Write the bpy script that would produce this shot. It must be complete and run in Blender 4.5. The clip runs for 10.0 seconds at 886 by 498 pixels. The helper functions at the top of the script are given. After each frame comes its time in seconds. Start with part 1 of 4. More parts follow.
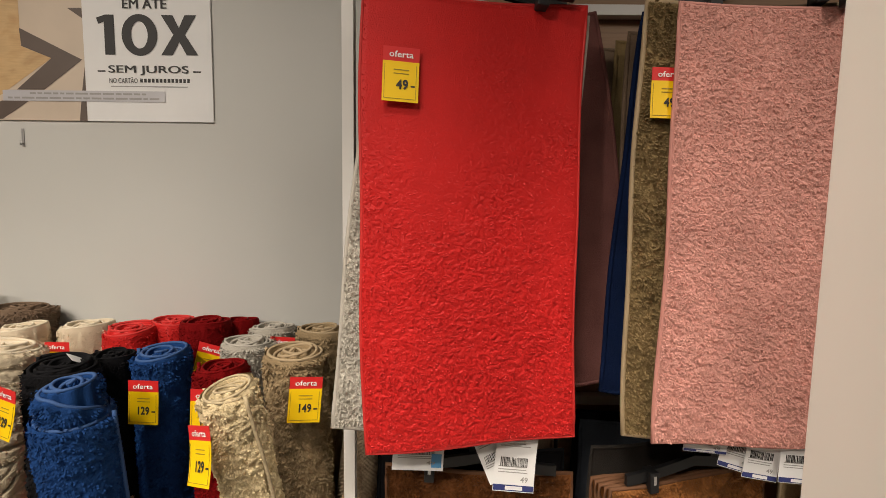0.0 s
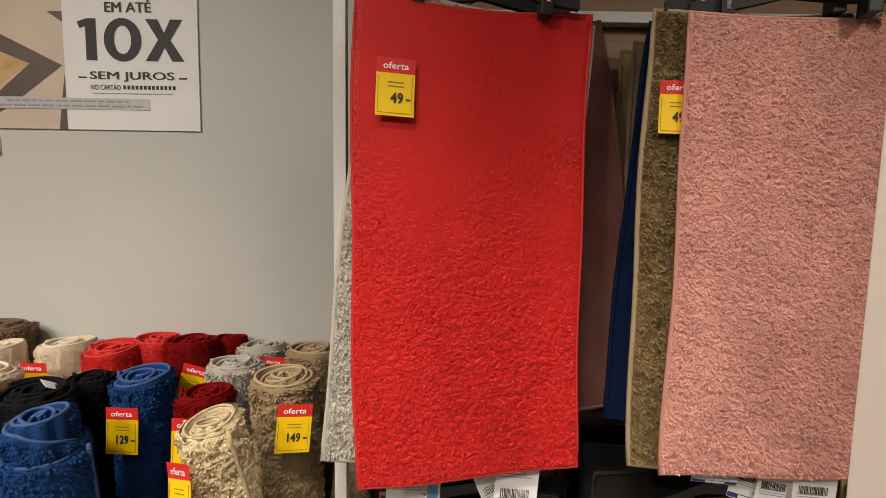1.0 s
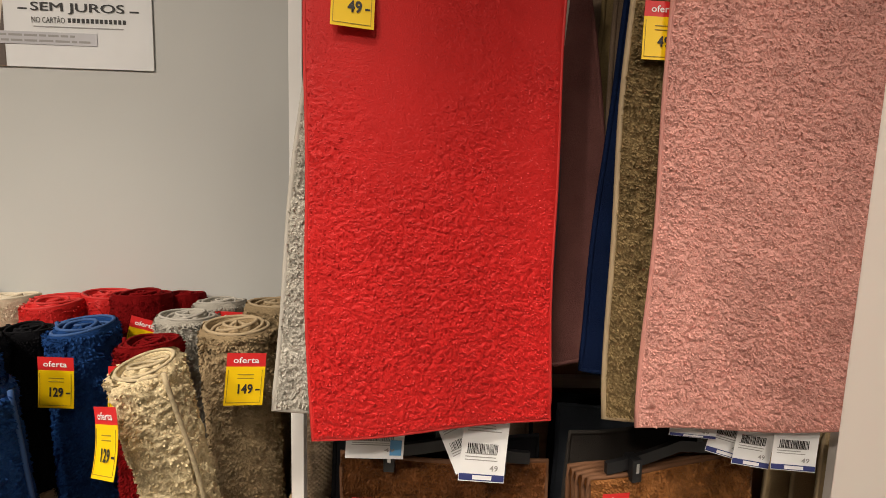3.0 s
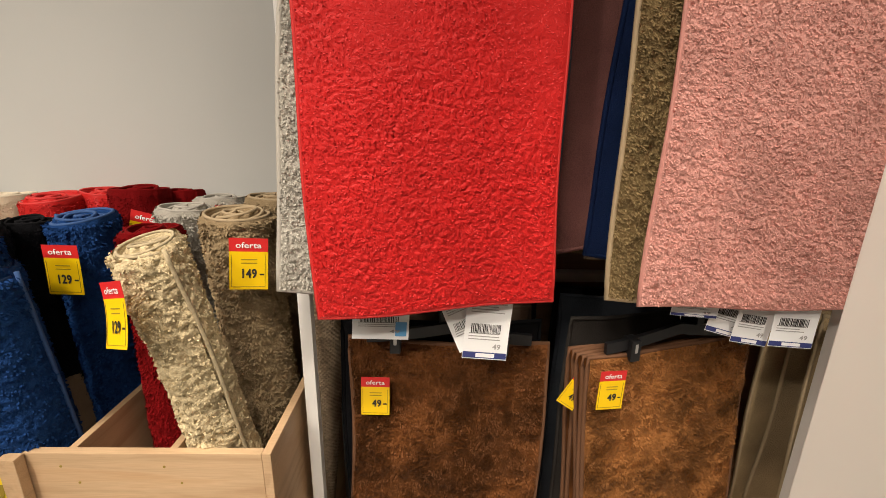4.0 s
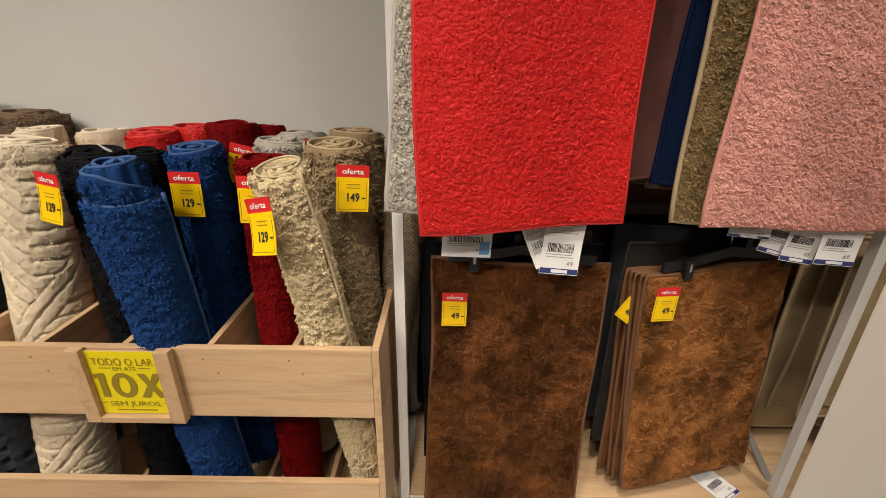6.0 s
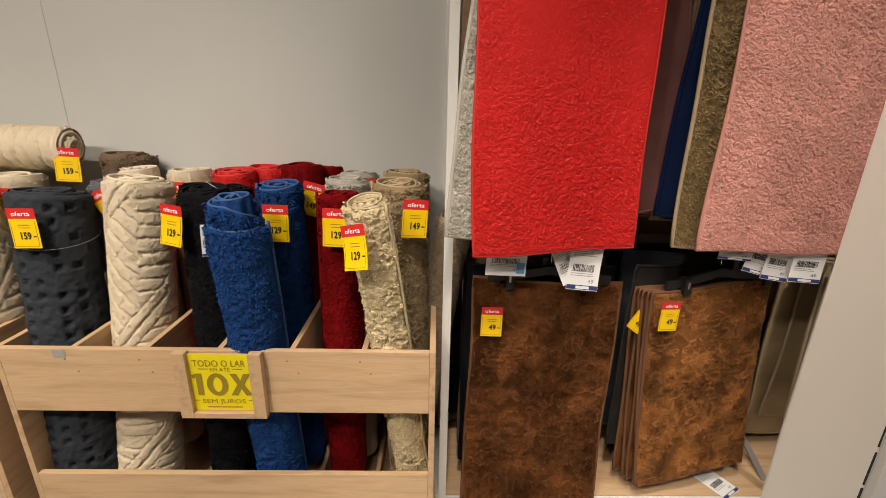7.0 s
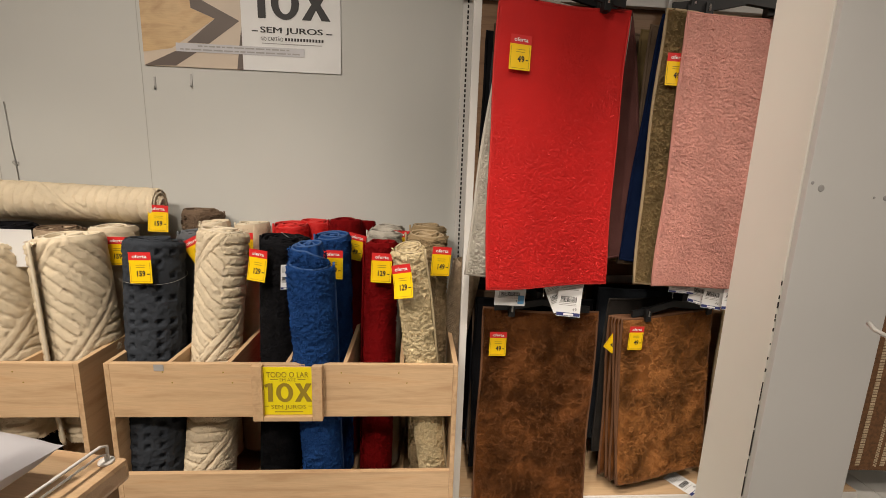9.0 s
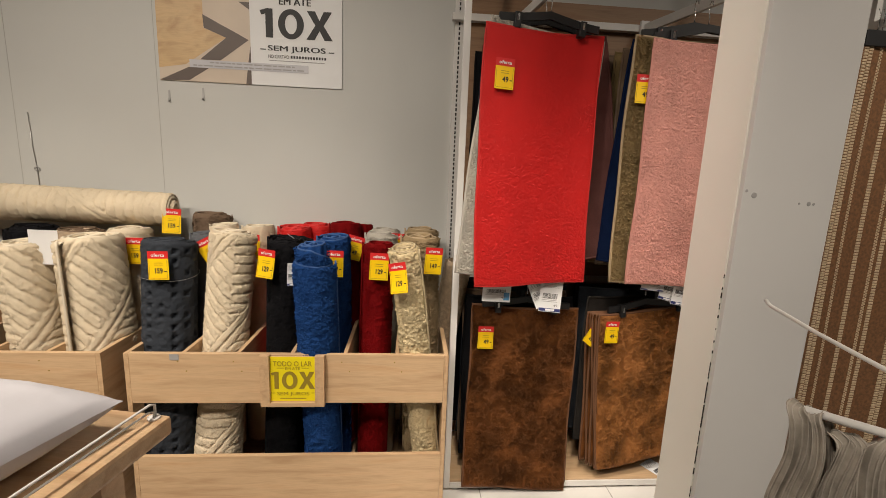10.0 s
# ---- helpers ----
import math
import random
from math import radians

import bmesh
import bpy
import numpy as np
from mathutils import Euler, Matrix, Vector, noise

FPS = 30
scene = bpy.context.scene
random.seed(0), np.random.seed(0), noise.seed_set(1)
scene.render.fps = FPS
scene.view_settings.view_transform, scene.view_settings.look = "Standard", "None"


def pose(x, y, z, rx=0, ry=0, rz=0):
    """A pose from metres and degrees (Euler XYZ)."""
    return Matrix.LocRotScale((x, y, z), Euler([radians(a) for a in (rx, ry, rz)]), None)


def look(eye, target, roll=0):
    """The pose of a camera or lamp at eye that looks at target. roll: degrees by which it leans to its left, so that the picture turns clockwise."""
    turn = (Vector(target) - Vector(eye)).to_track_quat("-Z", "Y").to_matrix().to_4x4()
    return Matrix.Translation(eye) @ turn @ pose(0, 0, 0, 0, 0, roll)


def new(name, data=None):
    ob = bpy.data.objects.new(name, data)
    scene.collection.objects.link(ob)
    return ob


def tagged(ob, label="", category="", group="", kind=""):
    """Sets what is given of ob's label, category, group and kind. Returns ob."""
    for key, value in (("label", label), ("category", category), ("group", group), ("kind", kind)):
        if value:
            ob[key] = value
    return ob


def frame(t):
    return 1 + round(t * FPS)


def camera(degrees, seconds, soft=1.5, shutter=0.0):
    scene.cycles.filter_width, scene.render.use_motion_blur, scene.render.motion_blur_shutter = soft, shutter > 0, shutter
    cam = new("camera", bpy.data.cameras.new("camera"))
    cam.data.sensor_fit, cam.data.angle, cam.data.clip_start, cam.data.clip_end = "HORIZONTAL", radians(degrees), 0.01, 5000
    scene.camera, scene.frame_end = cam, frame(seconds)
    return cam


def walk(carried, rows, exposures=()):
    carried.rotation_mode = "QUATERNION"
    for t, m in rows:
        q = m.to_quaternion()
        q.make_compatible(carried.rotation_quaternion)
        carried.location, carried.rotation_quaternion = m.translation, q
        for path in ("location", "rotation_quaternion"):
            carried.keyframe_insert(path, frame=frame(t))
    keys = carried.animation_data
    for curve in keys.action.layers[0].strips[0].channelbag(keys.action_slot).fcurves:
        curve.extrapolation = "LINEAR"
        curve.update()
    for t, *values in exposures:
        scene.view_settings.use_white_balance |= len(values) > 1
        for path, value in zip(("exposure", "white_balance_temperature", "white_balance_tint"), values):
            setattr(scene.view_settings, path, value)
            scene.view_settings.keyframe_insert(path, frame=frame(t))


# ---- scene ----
cam = camera(90.9, 10.0, soft=0.75)
METRES, EYE, TILT, LEAN, TURN = 1.52, 1.575, 0.0, 0.0, 0.7
ROWS = [
    (0.0, 0.0, 0.0, 0.0, 0.07, -5.04, -0.84),
    (0.5, -0.0016, 0.0139, 0.0134, -0.1, -5.33, -0.86),
    (1.0, -0.0019, 0.0378, 0.0269, -0.46, -4.97, -0.97),
    (1.5, 0.0012, 0.0549, 0.02, -1.04, -4.56, -1.18),
    (2.0, 0.0187, 0.0613, 0.0116, -1.28, -4.49, -1.5),
    (2.5, 0.0287, 0.0694, -0.0104, -1.82, -4.51, -1.87),
    (4.0, 0.0376, 0.0872, -0.1115, -1.35, -16.05, -0.92),
    (4.5, 0.0399, 0.0864, -0.1379, -1.17, -22.92, -0.3),
    (5.0, 0.0392, 0.0808, -0.1566, -1.2, -27.05, 0.3),
    (5.5, 0.0124, 0.0596, -0.1485, -0.88, -27.39, 0.01),
    (6.0, -0.0821, 0.004, -0.1284, -0.38, -22.49, -0.72),
    (7.5, -0.194, -0.2444, -0.085, -2.52, -15.44, -1.69),
    (8.0, -0.2035, -0.3094, -0.0729, -3.16, -13.59, -1.84),
    (8.5, -0.2487, -0.3539, -0.0621, -3.72, -11.66, -1.96),
    (9.0, -0.2982, -0.3992, -0.0612, -4.14, -11.11, -1.96),
    (9.5, -0.3093, -0.4375, -0.0595, -4.7, -10.72, -2.09),
    (10.0, -0.3012, -0.5061, -0.0576, -4.88, -10.17, -2.28),
]
PATH = [(t, pose(0, 0, EYE, TILT, LEAN, TURN) @ pose(METRES * x, METRES * y, METRES * z, 90 + pitch, roll, yaw)) for t, x, y, z, yaw, pitch, roll in ROWS]
PATH += [
    (3.8, look((0.052, 0.135, 1.413), (0.095, 2.079, 0.944), 1.3)),
    (5.8, look((-0.056, 0.044, 1.374), (-0.053, 1.865, 0.546), 0.5)),
    (6.2, look((-0.182, -0.037, 1.3915), (-0.194, 1.817, 0.6425), 0.8)),
    (7.3, look((-0.292, -0.312, 1.434), (-0.225, 1.608, 0.877), 1.6)),
]
walk(cam, sorted(PATH, key=lambda row: row[0]), exposures=[(0.0, 0.0), (2.5, 0.0), (4.0, 0.2), (4.5, 0.2), (5.0, -0.08), (5.5, -0.08), (7.0, -0.03), (10.0, -0.06)])

# ---- light ----
WARM = (1.0, 0.885, 0.755)


def ceiling_fill(x, y, z, watts, size, aim=None, colour=WARM):
    data = bpy.data.lights.new("ceiling_fill", "AREA")
    data.shape, data.size, data.energy, data.color = "DISK", size, watts, colour
    ob = new("ceiling_fill", data)
    ob.matrix_world = look((x, y, z), aim or (x, y + 0.001, 0))
    return ob


# unseen discs added as ambient fill, the second for the right side
ceiling_fill(-0.8, -1.6, 3.95, 18, 1.2)
ceiling_fill(2.0, -2.2, 3.95, 26, 0.8)


def unseen_spot(eye, aim, watts, degrees=80, colour=WARM):
    data = bpy.data.lights.new("unseen_spot", "SPOT")
    data.energy, data.color, data.spot_size, data.spot_blend, data.shadow_soft_size = watts, colour, radians(degrees), 1.0, 0.11
    ob = new("unseen_spot", data)
    ob.matrix_world = look(eye, aim)
    return ob


# unseen spots: a far row added to wash wall and partition, and a near row aimed steeply down at the goods
unseen_spot((-2.9, -1.5, 3.3), (-2.2, 1.0, 0.7), 180, 84)
unseen_spot((-1.7, -1.5, 3.3), (-0.9, 1.0, 0.7), 203, 83)
unseen_spot((-0.6, -1.5, 3.3), (0.35, 0.5, 0.45), 62, 48)
unseen_spot((-2.6, -0.35, 3.45), (-2.1, 1.0, 0.15), 165, 54)
unseen_spot((-1.35, -0.35, 3.45), (-1.0, 1.0, 0.15), 215, 54)
unseen_spot((-0.3, -0.2, 3.45), (0.12, 1.08, 0.05), 225, 36)
unseen_spot((0.02, 0.12, 3.5), (0.86, 1.0, 0.7), 150, 34)
# added on the right to brighten the striped rug and partition front
unseen_spot((1.75, -0.75, 3.4), (1.65, 1.0, 0.6), 170)
world = bpy.data.worlds.new("world")
scene.world = world
world.use_nodes = True
world.node_tree.nodes["Background"].inputs[0].default_value = (0.9, 0.85, 0.8, 1)
world.node_tree.nodes["Background"].inputs[1].default_value = 0.02


# ---- materials ----
def material(name):
    m = bpy.data.materials.new(name)
    m.use_nodes = True
    nt = m.node_tree
    return m, nt, nt.nodes["Principled BSDF"]


def add(nt, kind, **inputs):
    n = nt.nodes.new(kind)
    for key, value in inputs.items():
        n.inputs[key.replace("_", " ")].default_value = value
    return n


def ramp(nt, source, stops):
    r = nt.nodes.new("ShaderNodeValToRGB")
    el = r.color_ramp.elements
    while len(el) < len(stops):
        el.new(0.5)
    for e, (p, c) in zip(el, stops):
        e.position, e.color = p, (*c, 1)
    nt.links.new(source, r.inputs[0])
    return r


def noise_node(nt, scale, detail=3.0, stretch=None):
    tc = nt.nodes.new("ShaderNodeTexCoord")
    out = tc.outputs["Object"]
    if stretch:
        mp = nt.nodes.new("ShaderNodeMapping")
        mp.inputs["Scale"].default_value = stretch
        nt.links.new(out, mp.inputs[0])
        out = mp.outputs[0]
    n = add(nt, "ShaderNodeTexNoise", Scale=scale, Detail=detail)
    nt.links.new(out, n.inputs["Vector"])
    return n


def bump(nt, bsdf, height, strength, distance):
    b = add(nt, "ShaderNodeBump", Strength=strength, Distance=distance)
    nt.links.new(height, b.inputs["Height"])
    nt.links.new(b.outputs[0], bsdf.inputs["Normal"])


def scaled(c, f):
    return tuple(min(1.0, v * f) for v in c)


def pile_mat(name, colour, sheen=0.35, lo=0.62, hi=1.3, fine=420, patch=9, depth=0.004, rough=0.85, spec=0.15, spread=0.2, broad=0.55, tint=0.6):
    """Carpet pile: thread-scale fleck, and broad patches that put the sheen and shade of brushed pile into the colour.
    """
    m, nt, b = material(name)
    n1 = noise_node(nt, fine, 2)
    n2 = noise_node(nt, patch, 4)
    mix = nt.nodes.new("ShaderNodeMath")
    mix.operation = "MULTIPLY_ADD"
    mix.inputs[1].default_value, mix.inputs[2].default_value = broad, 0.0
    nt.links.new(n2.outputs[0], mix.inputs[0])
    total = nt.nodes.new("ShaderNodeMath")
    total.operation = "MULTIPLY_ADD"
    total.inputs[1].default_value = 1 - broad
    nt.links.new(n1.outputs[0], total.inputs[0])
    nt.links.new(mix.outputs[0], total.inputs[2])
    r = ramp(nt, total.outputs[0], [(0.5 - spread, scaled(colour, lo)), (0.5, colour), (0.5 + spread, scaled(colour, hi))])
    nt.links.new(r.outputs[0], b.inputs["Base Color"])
    b.inputs["Roughness"].default_value = rough
    b.inputs["Specular IOR Level"].default_value = spec
    b.inputs["Specular Tint"].default_value = (*(tint * v / max(colour) + 1 - tint for v in colour), 1)
    b.inputs["Sheen Weight"].default_value = sheen
    b.inputs["Sheen Roughness"].default_value = 0.4
    b.inputs["Sheen Tint"].default_value = (*scaled(colour, 1.6), 1)
    bump(nt, b, n1.outputs[0], 0.6, depth)
    return m


def plain_mat(name, colour, rough=0.5, metal=0.0, vary=0.08, scale=6.0, bumps=0.0, bump_scale=150):
    m, nt, b = material(name)
    n = noise_node(nt, scale, 5)
    r = ramp(nt, n.outputs[0], [(0.3, scaled(colour, 1 - vary)), (0.7, scaled(colour, 1 + vary))])
    nt.links.new(r.outputs[0], b.inputs["Base Color"])
    b.inputs["Roughness"].default_value, b.inputs["Metallic"].default_value = rough, metal
    if bumps:
        bump(nt, b, noise_node(nt, bump_scale, 3).outputs[0], bumps, 0.001)
    return m


def wood_mat(name, light, dark, stretch=(1.2, 14, 14), rough=0.45):
    m, nt, b = material(name)
    n = noise_node(nt, 2.2, 6, stretch)
    n.inputs["Distortion"].default_value = 0.6
    fine = noise_node(nt, 30, 3, (0.6, 12, 12))
    r = ramp(nt, n.outputs[0], [(0.32, dark), (0.47, scaled(light, 0.93)), (0.56, light), (0.72, scaled(dark, 1.2))])
    mix = nt.nodes.new("ShaderNodeMix")
    mix.data_type, mix.blend_type = "RGBA", "MULTIPLY"
    mix.inputs["Factor"].default_value = 0.35
    f = ramp(nt, fine.outputs[0], [(0.3, (0.72, 0.68, 0.62)), (0.6, (1, 1, 1))])
    nt.links.new(r.outputs[0], mix.inputs["A"])
    nt.links.new(f.outputs[0], mix.inputs["B"])
    nt.links.new(mix.outputs["Result"], b.inputs["Base Color"])
    b.inputs["Roughness"].default_value = rough
    bump(nt, b, fine.outputs[0], 0.15, 0.0006)
    return m


WALL = plain_mat("wall_paint", (0.54, 0.54, 0.515), 0.6, vary=0.03, scale=1.5, bumps=0.12, bump_scale=220)
# for the unseen ceiling: dark grey to hold down bounced fill
CEIL = plain_mat("unseen_ceiling_dark", (0.16, 0.155, 0.15), 0.8)
# for the unseen walls: dark, so that little light bounces back
FAR_WALL = plain_mat("unseen_wall_dark", (0.13, 0.125, 0.12), 0.8, vary=0.15)
CREAM_PANEL = plain_mat("cream_laminate", (0.76, 0.74, 0.68), 0.4, vary=0.03, scale=2.5)
GREY_PANEL = plain_mat("grey_laminate", (0.57, 0.56, 0.545), 0.4, vary=0.04, scale=2.0)
WHITE_METAL = plain_mat("white_steel", (0.72, 0.7, 0.67), 0.35, vary=0.03, bumps=0.05)
GREY_METAL = plain_mat("grey_steel", (0.42, 0.41, 0.4), 0.35, 0.6)
CHROME = plain_mat("chrome", (0.7, 0.7, 0.7), 0.2, 1.0)
TILE = plain_mat("porcelain_tile", (0.72, 0.7, 0.66), 0.18, vary=0.04, scale=3)
GROUT = plain_mat("grout", (0.32, 0.3, 0.27), 0.9)
WOOD = wood_mat("pale_oak_laminate", (0.6, 0.41, 0.24), (0.47, 0.3, 0.165))
WOOD_SIDE = wood_mat("pale_oak_laminate_upright", (0.58, 0.39, 0.225), (0.45, 0.285, 0.155), (14, 1.2, 14))
WOOD_BACK = wood_mat("brown_oak_laminate", (0.32, 0.19, 0.105), (0.23, 0.125, 0.068))
BLACK = plain_mat("black_plastic", (0.009, 0.009, 0.01), 0.5)
DARK = plain_mat("dark_slot", (0.02, 0.018, 0.016), 0.9)
PAPER = plain_mat("white_paper", (0.78, 0.78, 0.78), 0.6, vary=0.03)
INK = plain_mat("black_ink", (0.02, 0.018, 0.018), 0.6)
GREY_INK = plain_mat("grey_ink", (0.32, 0.31, 0.3), 0.6)
BLUE_INK = plain_mat("blue_ink", (0.03, 0.04, 0.16), 0.6)
SKY_INK = plain_mat("sky_blue_ink", (0.1, 0.32, 0.6), 0.6)
TAG_RED = plain_mat("tag_red", (0.62, 0.02, 0.02), 0.45, vary=0.03)
TAG_YELLOW = plain_mat("tag_yellow", (0.85, 0.55, 0.0), 0.45, vary=0.03)
TAG_WHITE = plain_mat("tag_white", (0.8, 0.78, 0.75), 0.5, vary=0.02)
SIGN_YELLOW = plain_mat("sign_yellow", (0.8, 0.66, 0.01), 0.4, vary=0.03)
SIGN_OLIVE = plain_mat("sign_olive_print", (0.28, 0.2, 0.02), 0.5, vary=0.05)

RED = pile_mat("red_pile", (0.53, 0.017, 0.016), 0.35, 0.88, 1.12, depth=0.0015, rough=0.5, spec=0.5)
RED_EDGE = plain_mat("red_binding", (0.52, 0.02, 0.017), 0.7, bumps=0.3, bump_scale=500)
DARK_RED = pile_mat("dark_red_pile", (0.17, 0.004, 0.005), 0.08)
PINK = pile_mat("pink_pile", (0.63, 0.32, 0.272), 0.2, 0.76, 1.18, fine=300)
PINK_EDGE = plain_mat("pink_binding", (0.55, 0.25, 0.21), 0.7, bumps=0.3, bump_scale=500)
MAUVE = pile_mat("mauve_pile", (0.135, 0.056, 0.05), 0.05)
OLIVE = pile_mat("olive_pile", (0.2, 0.14, 0.065), 0.08)
OLIVE_EDGE = plain_mat("olive_binding", (0.36, 0.27, 0.16), 0.8, bumps=0.3, bump_scale=500)
NAVY = pile_mat("navy_pile", (0.004, 0.010, 0.036), 0.03)
BLUE = pile_mat("blue_pile", (0.013, 0.05, 0.175), 0.06)
BLUE_EDGE = plain_mat("blue_binding", (0.03, 0.085, 0.24), 0.8, bumps=0.3, bump_scale=500)
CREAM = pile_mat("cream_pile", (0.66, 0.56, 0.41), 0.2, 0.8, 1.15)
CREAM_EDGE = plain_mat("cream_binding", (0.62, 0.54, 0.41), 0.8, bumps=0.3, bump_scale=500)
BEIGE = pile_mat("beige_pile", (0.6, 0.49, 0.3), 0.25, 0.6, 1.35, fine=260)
BEIGE_EDGE = plain_mat("beige_binding", (0.42, 0.34, 0.21), 0.9, vary=0.25, scale=120, bumps=0.5, bump_scale=500)
BEIGE_DARK = pile_mat("dark_beige_pile", (0.3, 0.22, 0.125), 0.2, 0.6, 1.35)
CHARCOAL = pile_mat("charcoal_pile", (0.036, 0.041, 0.05), 0.05)
BLACK_PILE = pile_mat("black_pile", (0.006, 0.006, 0.007), 0.02)
GREY_PILE = pile_mat("grey_pile", (0.46, 0.43, 0.37), 0.2)
GREY_EDGE = plain_mat("grey_binding", (0.42, 0.39, 0.34), 0.8, bumps=0.3, bump_scale=500)
SLATE = pile_mat("slate_pile", (0.12, 0.125, 0.135), 0.2)
# broad noise puts the brushed pile's highlights and darks into these two colours
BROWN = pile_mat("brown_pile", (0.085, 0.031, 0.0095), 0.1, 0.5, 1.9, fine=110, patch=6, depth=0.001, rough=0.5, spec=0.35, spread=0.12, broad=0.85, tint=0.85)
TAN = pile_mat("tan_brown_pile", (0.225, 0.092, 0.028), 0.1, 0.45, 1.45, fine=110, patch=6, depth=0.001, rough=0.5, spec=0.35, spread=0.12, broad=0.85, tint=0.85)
BROWN_EDGE = plain_mat("brown_binding", (0.13, 0.055, 0.022), 0.8, bumps=0.3, bump_scale=500)
TAUPE = pile_mat("taupe_pile", (0.16, 0.11, 0.075), 0.05)
WEAVE = plain_mat("woven_jute", (0.36, 0.27, 0.18), 0.9, vary=0.3, scale=60)
OLIVE_BEIGE = pile_mat("olive_beige_pile", (0.38, 0.28, 0.155), 0.15)
DARK_TAUPE = pile_mat("dark_taupe_pile", (0.03, 0.026, 0.023), 0.05)
BACKING = plain_mat("rug_backing", (0.3, 0.26, 0.2), 0.95, vary=0.15, scale=200)
PILLOW = plain_mat("white_quilted_cotton", (0.5, 0.49, 0.52), 0.85, vary=0.04, scale=8, bumps=0.3, bump_scale=60)


# ---- builders ----
def empty(name, m, **tags):
    ob = new(name)
    ob.empty_display_size = 0.05
    ob.matrix_world = m
    return tagged(ob, **tags)


def mesh_part(name, verts, faces, mat, parent=None, label="", smooth=True, uv=None):
    me = bpy.data.meshes.new(name)
    me.from_pydata([tuple(v) for v in verts], [], faces)
    if smooth:
        me.shade_smooth()
    if mat:
        me.materials.append(mat)
    if uv is not None:
        layer = me.uv_layers.new(name="UVMap")
        loops = np.empty(len(me.loops), dtype=np.int32)
        me.loops.foreach_get("vertex_index", loops)
        layer.data.foreach_set("uv", np.asarray(uv, dtype=np.float32)[loops].ravel())
    ob = new(name, me)
    ob.parent = parent
    return tagged(ob, label=label)


def part(name, bm, mat, parent=None, label="", smooth=False):
    me = bpy.data.meshes.new(name)
    bm.normal_update()
    bm.to_mesh(me)
    bm.free()
    if smooth:
        me.shade_smooth()
    me.materials.append(mat)
    ob = new(name, me)
    ob.parent = parent
    return tagged(ob, label=label)


def box_bm(lo, hi, bevel=0.0015, m=None):
    bm = bmesh.new()
    bmesh.ops.create_cube(bm, size=1)
    for v in bm.verts:
        v.co = Vector([lo[i] + (v.co[i] + 0.5) * (hi[i] - lo[i]) for i in range(3)])
    if bevel:
        bmesh.ops.bevel(bm, geom=bm.edges[:], offset=bevel, segments=2, profile=0.6, affect="EDGES")
    if m:
        bmesh.ops.transform(bm, matrix=m, verts=bm.verts)
    return bm


def box(name, lo, hi, mat, parent=None, label="", bevel=0.0015, m=None):
    return part(name, box_bm(lo, hi, bevel, m), mat, parent, label)


def tube(name, points, radius, mat, parent=None, label="", sides=8, closed=False):
    """A round bar along a line of points."""
    pts = [Vector(p) for p in points]
    n = len(pts)
    verts, faces = [], []
    up = Vector((0.13, 0.27, 0.95)).normalized()
    for i, p in enumerate(pts):
        a, b = (pts[i - 1], pts[(i + 1) % n]) if closed else (pts[max(i - 1, 0)], pts[min(i + 1, n - 1)])
        d = (b - a).normalized()
        s = d.cross(up)
        if s.length < 0.05:
            s = d.cross(Vector((1, 0.1, 0)))
        s.normalize()
        t = s.cross(d)
        for k in range(sides):
            q = 2 * math.pi * k / sides
            verts.append(p + radius * (math.cos(q) * s + math.sin(q) * t))
    for i in range(n if closed else n - 1):
        for k in range(sides):
            a, b = i * sides + k, i * sides + (k + 1) % sides
            c, d = ((i + 1) % n) * sides + (k + 1) % sides, ((i + 1) % n) * sides + k
            faces.append((a, b, c, d))
    if not closed:
        faces.append(tuple(range(sides))[::-1])
        faces.append(tuple((n - 1) * sides + k for k in range(sides)))
    return mesh_part(name, verts, faces, mat, parent, label)


def hashed(ix, iy, seed):
    h = (ix.astype(np.int64) * 374761393 + iy.astype(np.int64) * 668265263 + seed * 2147483647) & 0xFFFFFFFF
    h = ((h ^ (h >> 13)) * 1274126177) & 0xFFFFFFFF
    return ((h ^ (h >> 16)) & 0xFFFF) / 65535.0


def vnoise(x, y, seed=0):
    ix, iy = np.floor(x), np.floor(y)
    fx, fy = x - ix, y - iy
    fx, fy = fx * fx * (3 - 2 * fx), fy * fy * (3 - 2 * fy)
    a, b = hashed(ix, iy, seed), hashed(ix + 1, iy, seed)
    c, d = hashed(ix, iy + 1, seed), hashed(ix + 1, iy + 1, seed)
    return (a * (1 - fx) + b * fx) * (1 - fy) + (c * (1 - fx) + d * fx) * fy


def shag(u, v, seed, cu=0.017, cv=0.011):
    """Puffy worms of pile parted by narrow creases, in 0..1: long across, short along."""
    wx = u + 0.010 * (vnoise(u / 0.017, v / 0.017, seed + 5) - 0.5)
    wy = v + 0.010 * (vnoise(u / 0.017, v / 0.017, seed + 6) - 0.5)
    a = np.clip(np.abs(2 * vnoise(wx / cu, wy / cv, seed) - 1) * 2.2, 0, 1) ** 0.6
    b = np.clip(np.abs(2 * vnoise(wx / (cu * 0.45), wy / (cv * 0.5), seed + 1) - 1) * 2.0, 0, 1) ** 0.7
    c = vnoise(u / 0.004, v / 0.004, seed + 2)
    broad = vnoise(u / 0.06, v / 0.05, seed + 3)
    return (0.45 * a + 0.33 * b + 0.22 * c) * (0.6 + 0.6 * broad)


def short_pile(u, v, seed):
    return 0.25 * vnoise(u / 0.004, v / 0.004, seed) + 0.35 * vnoise(u / 0.05, v / 0.05, seed + 1)


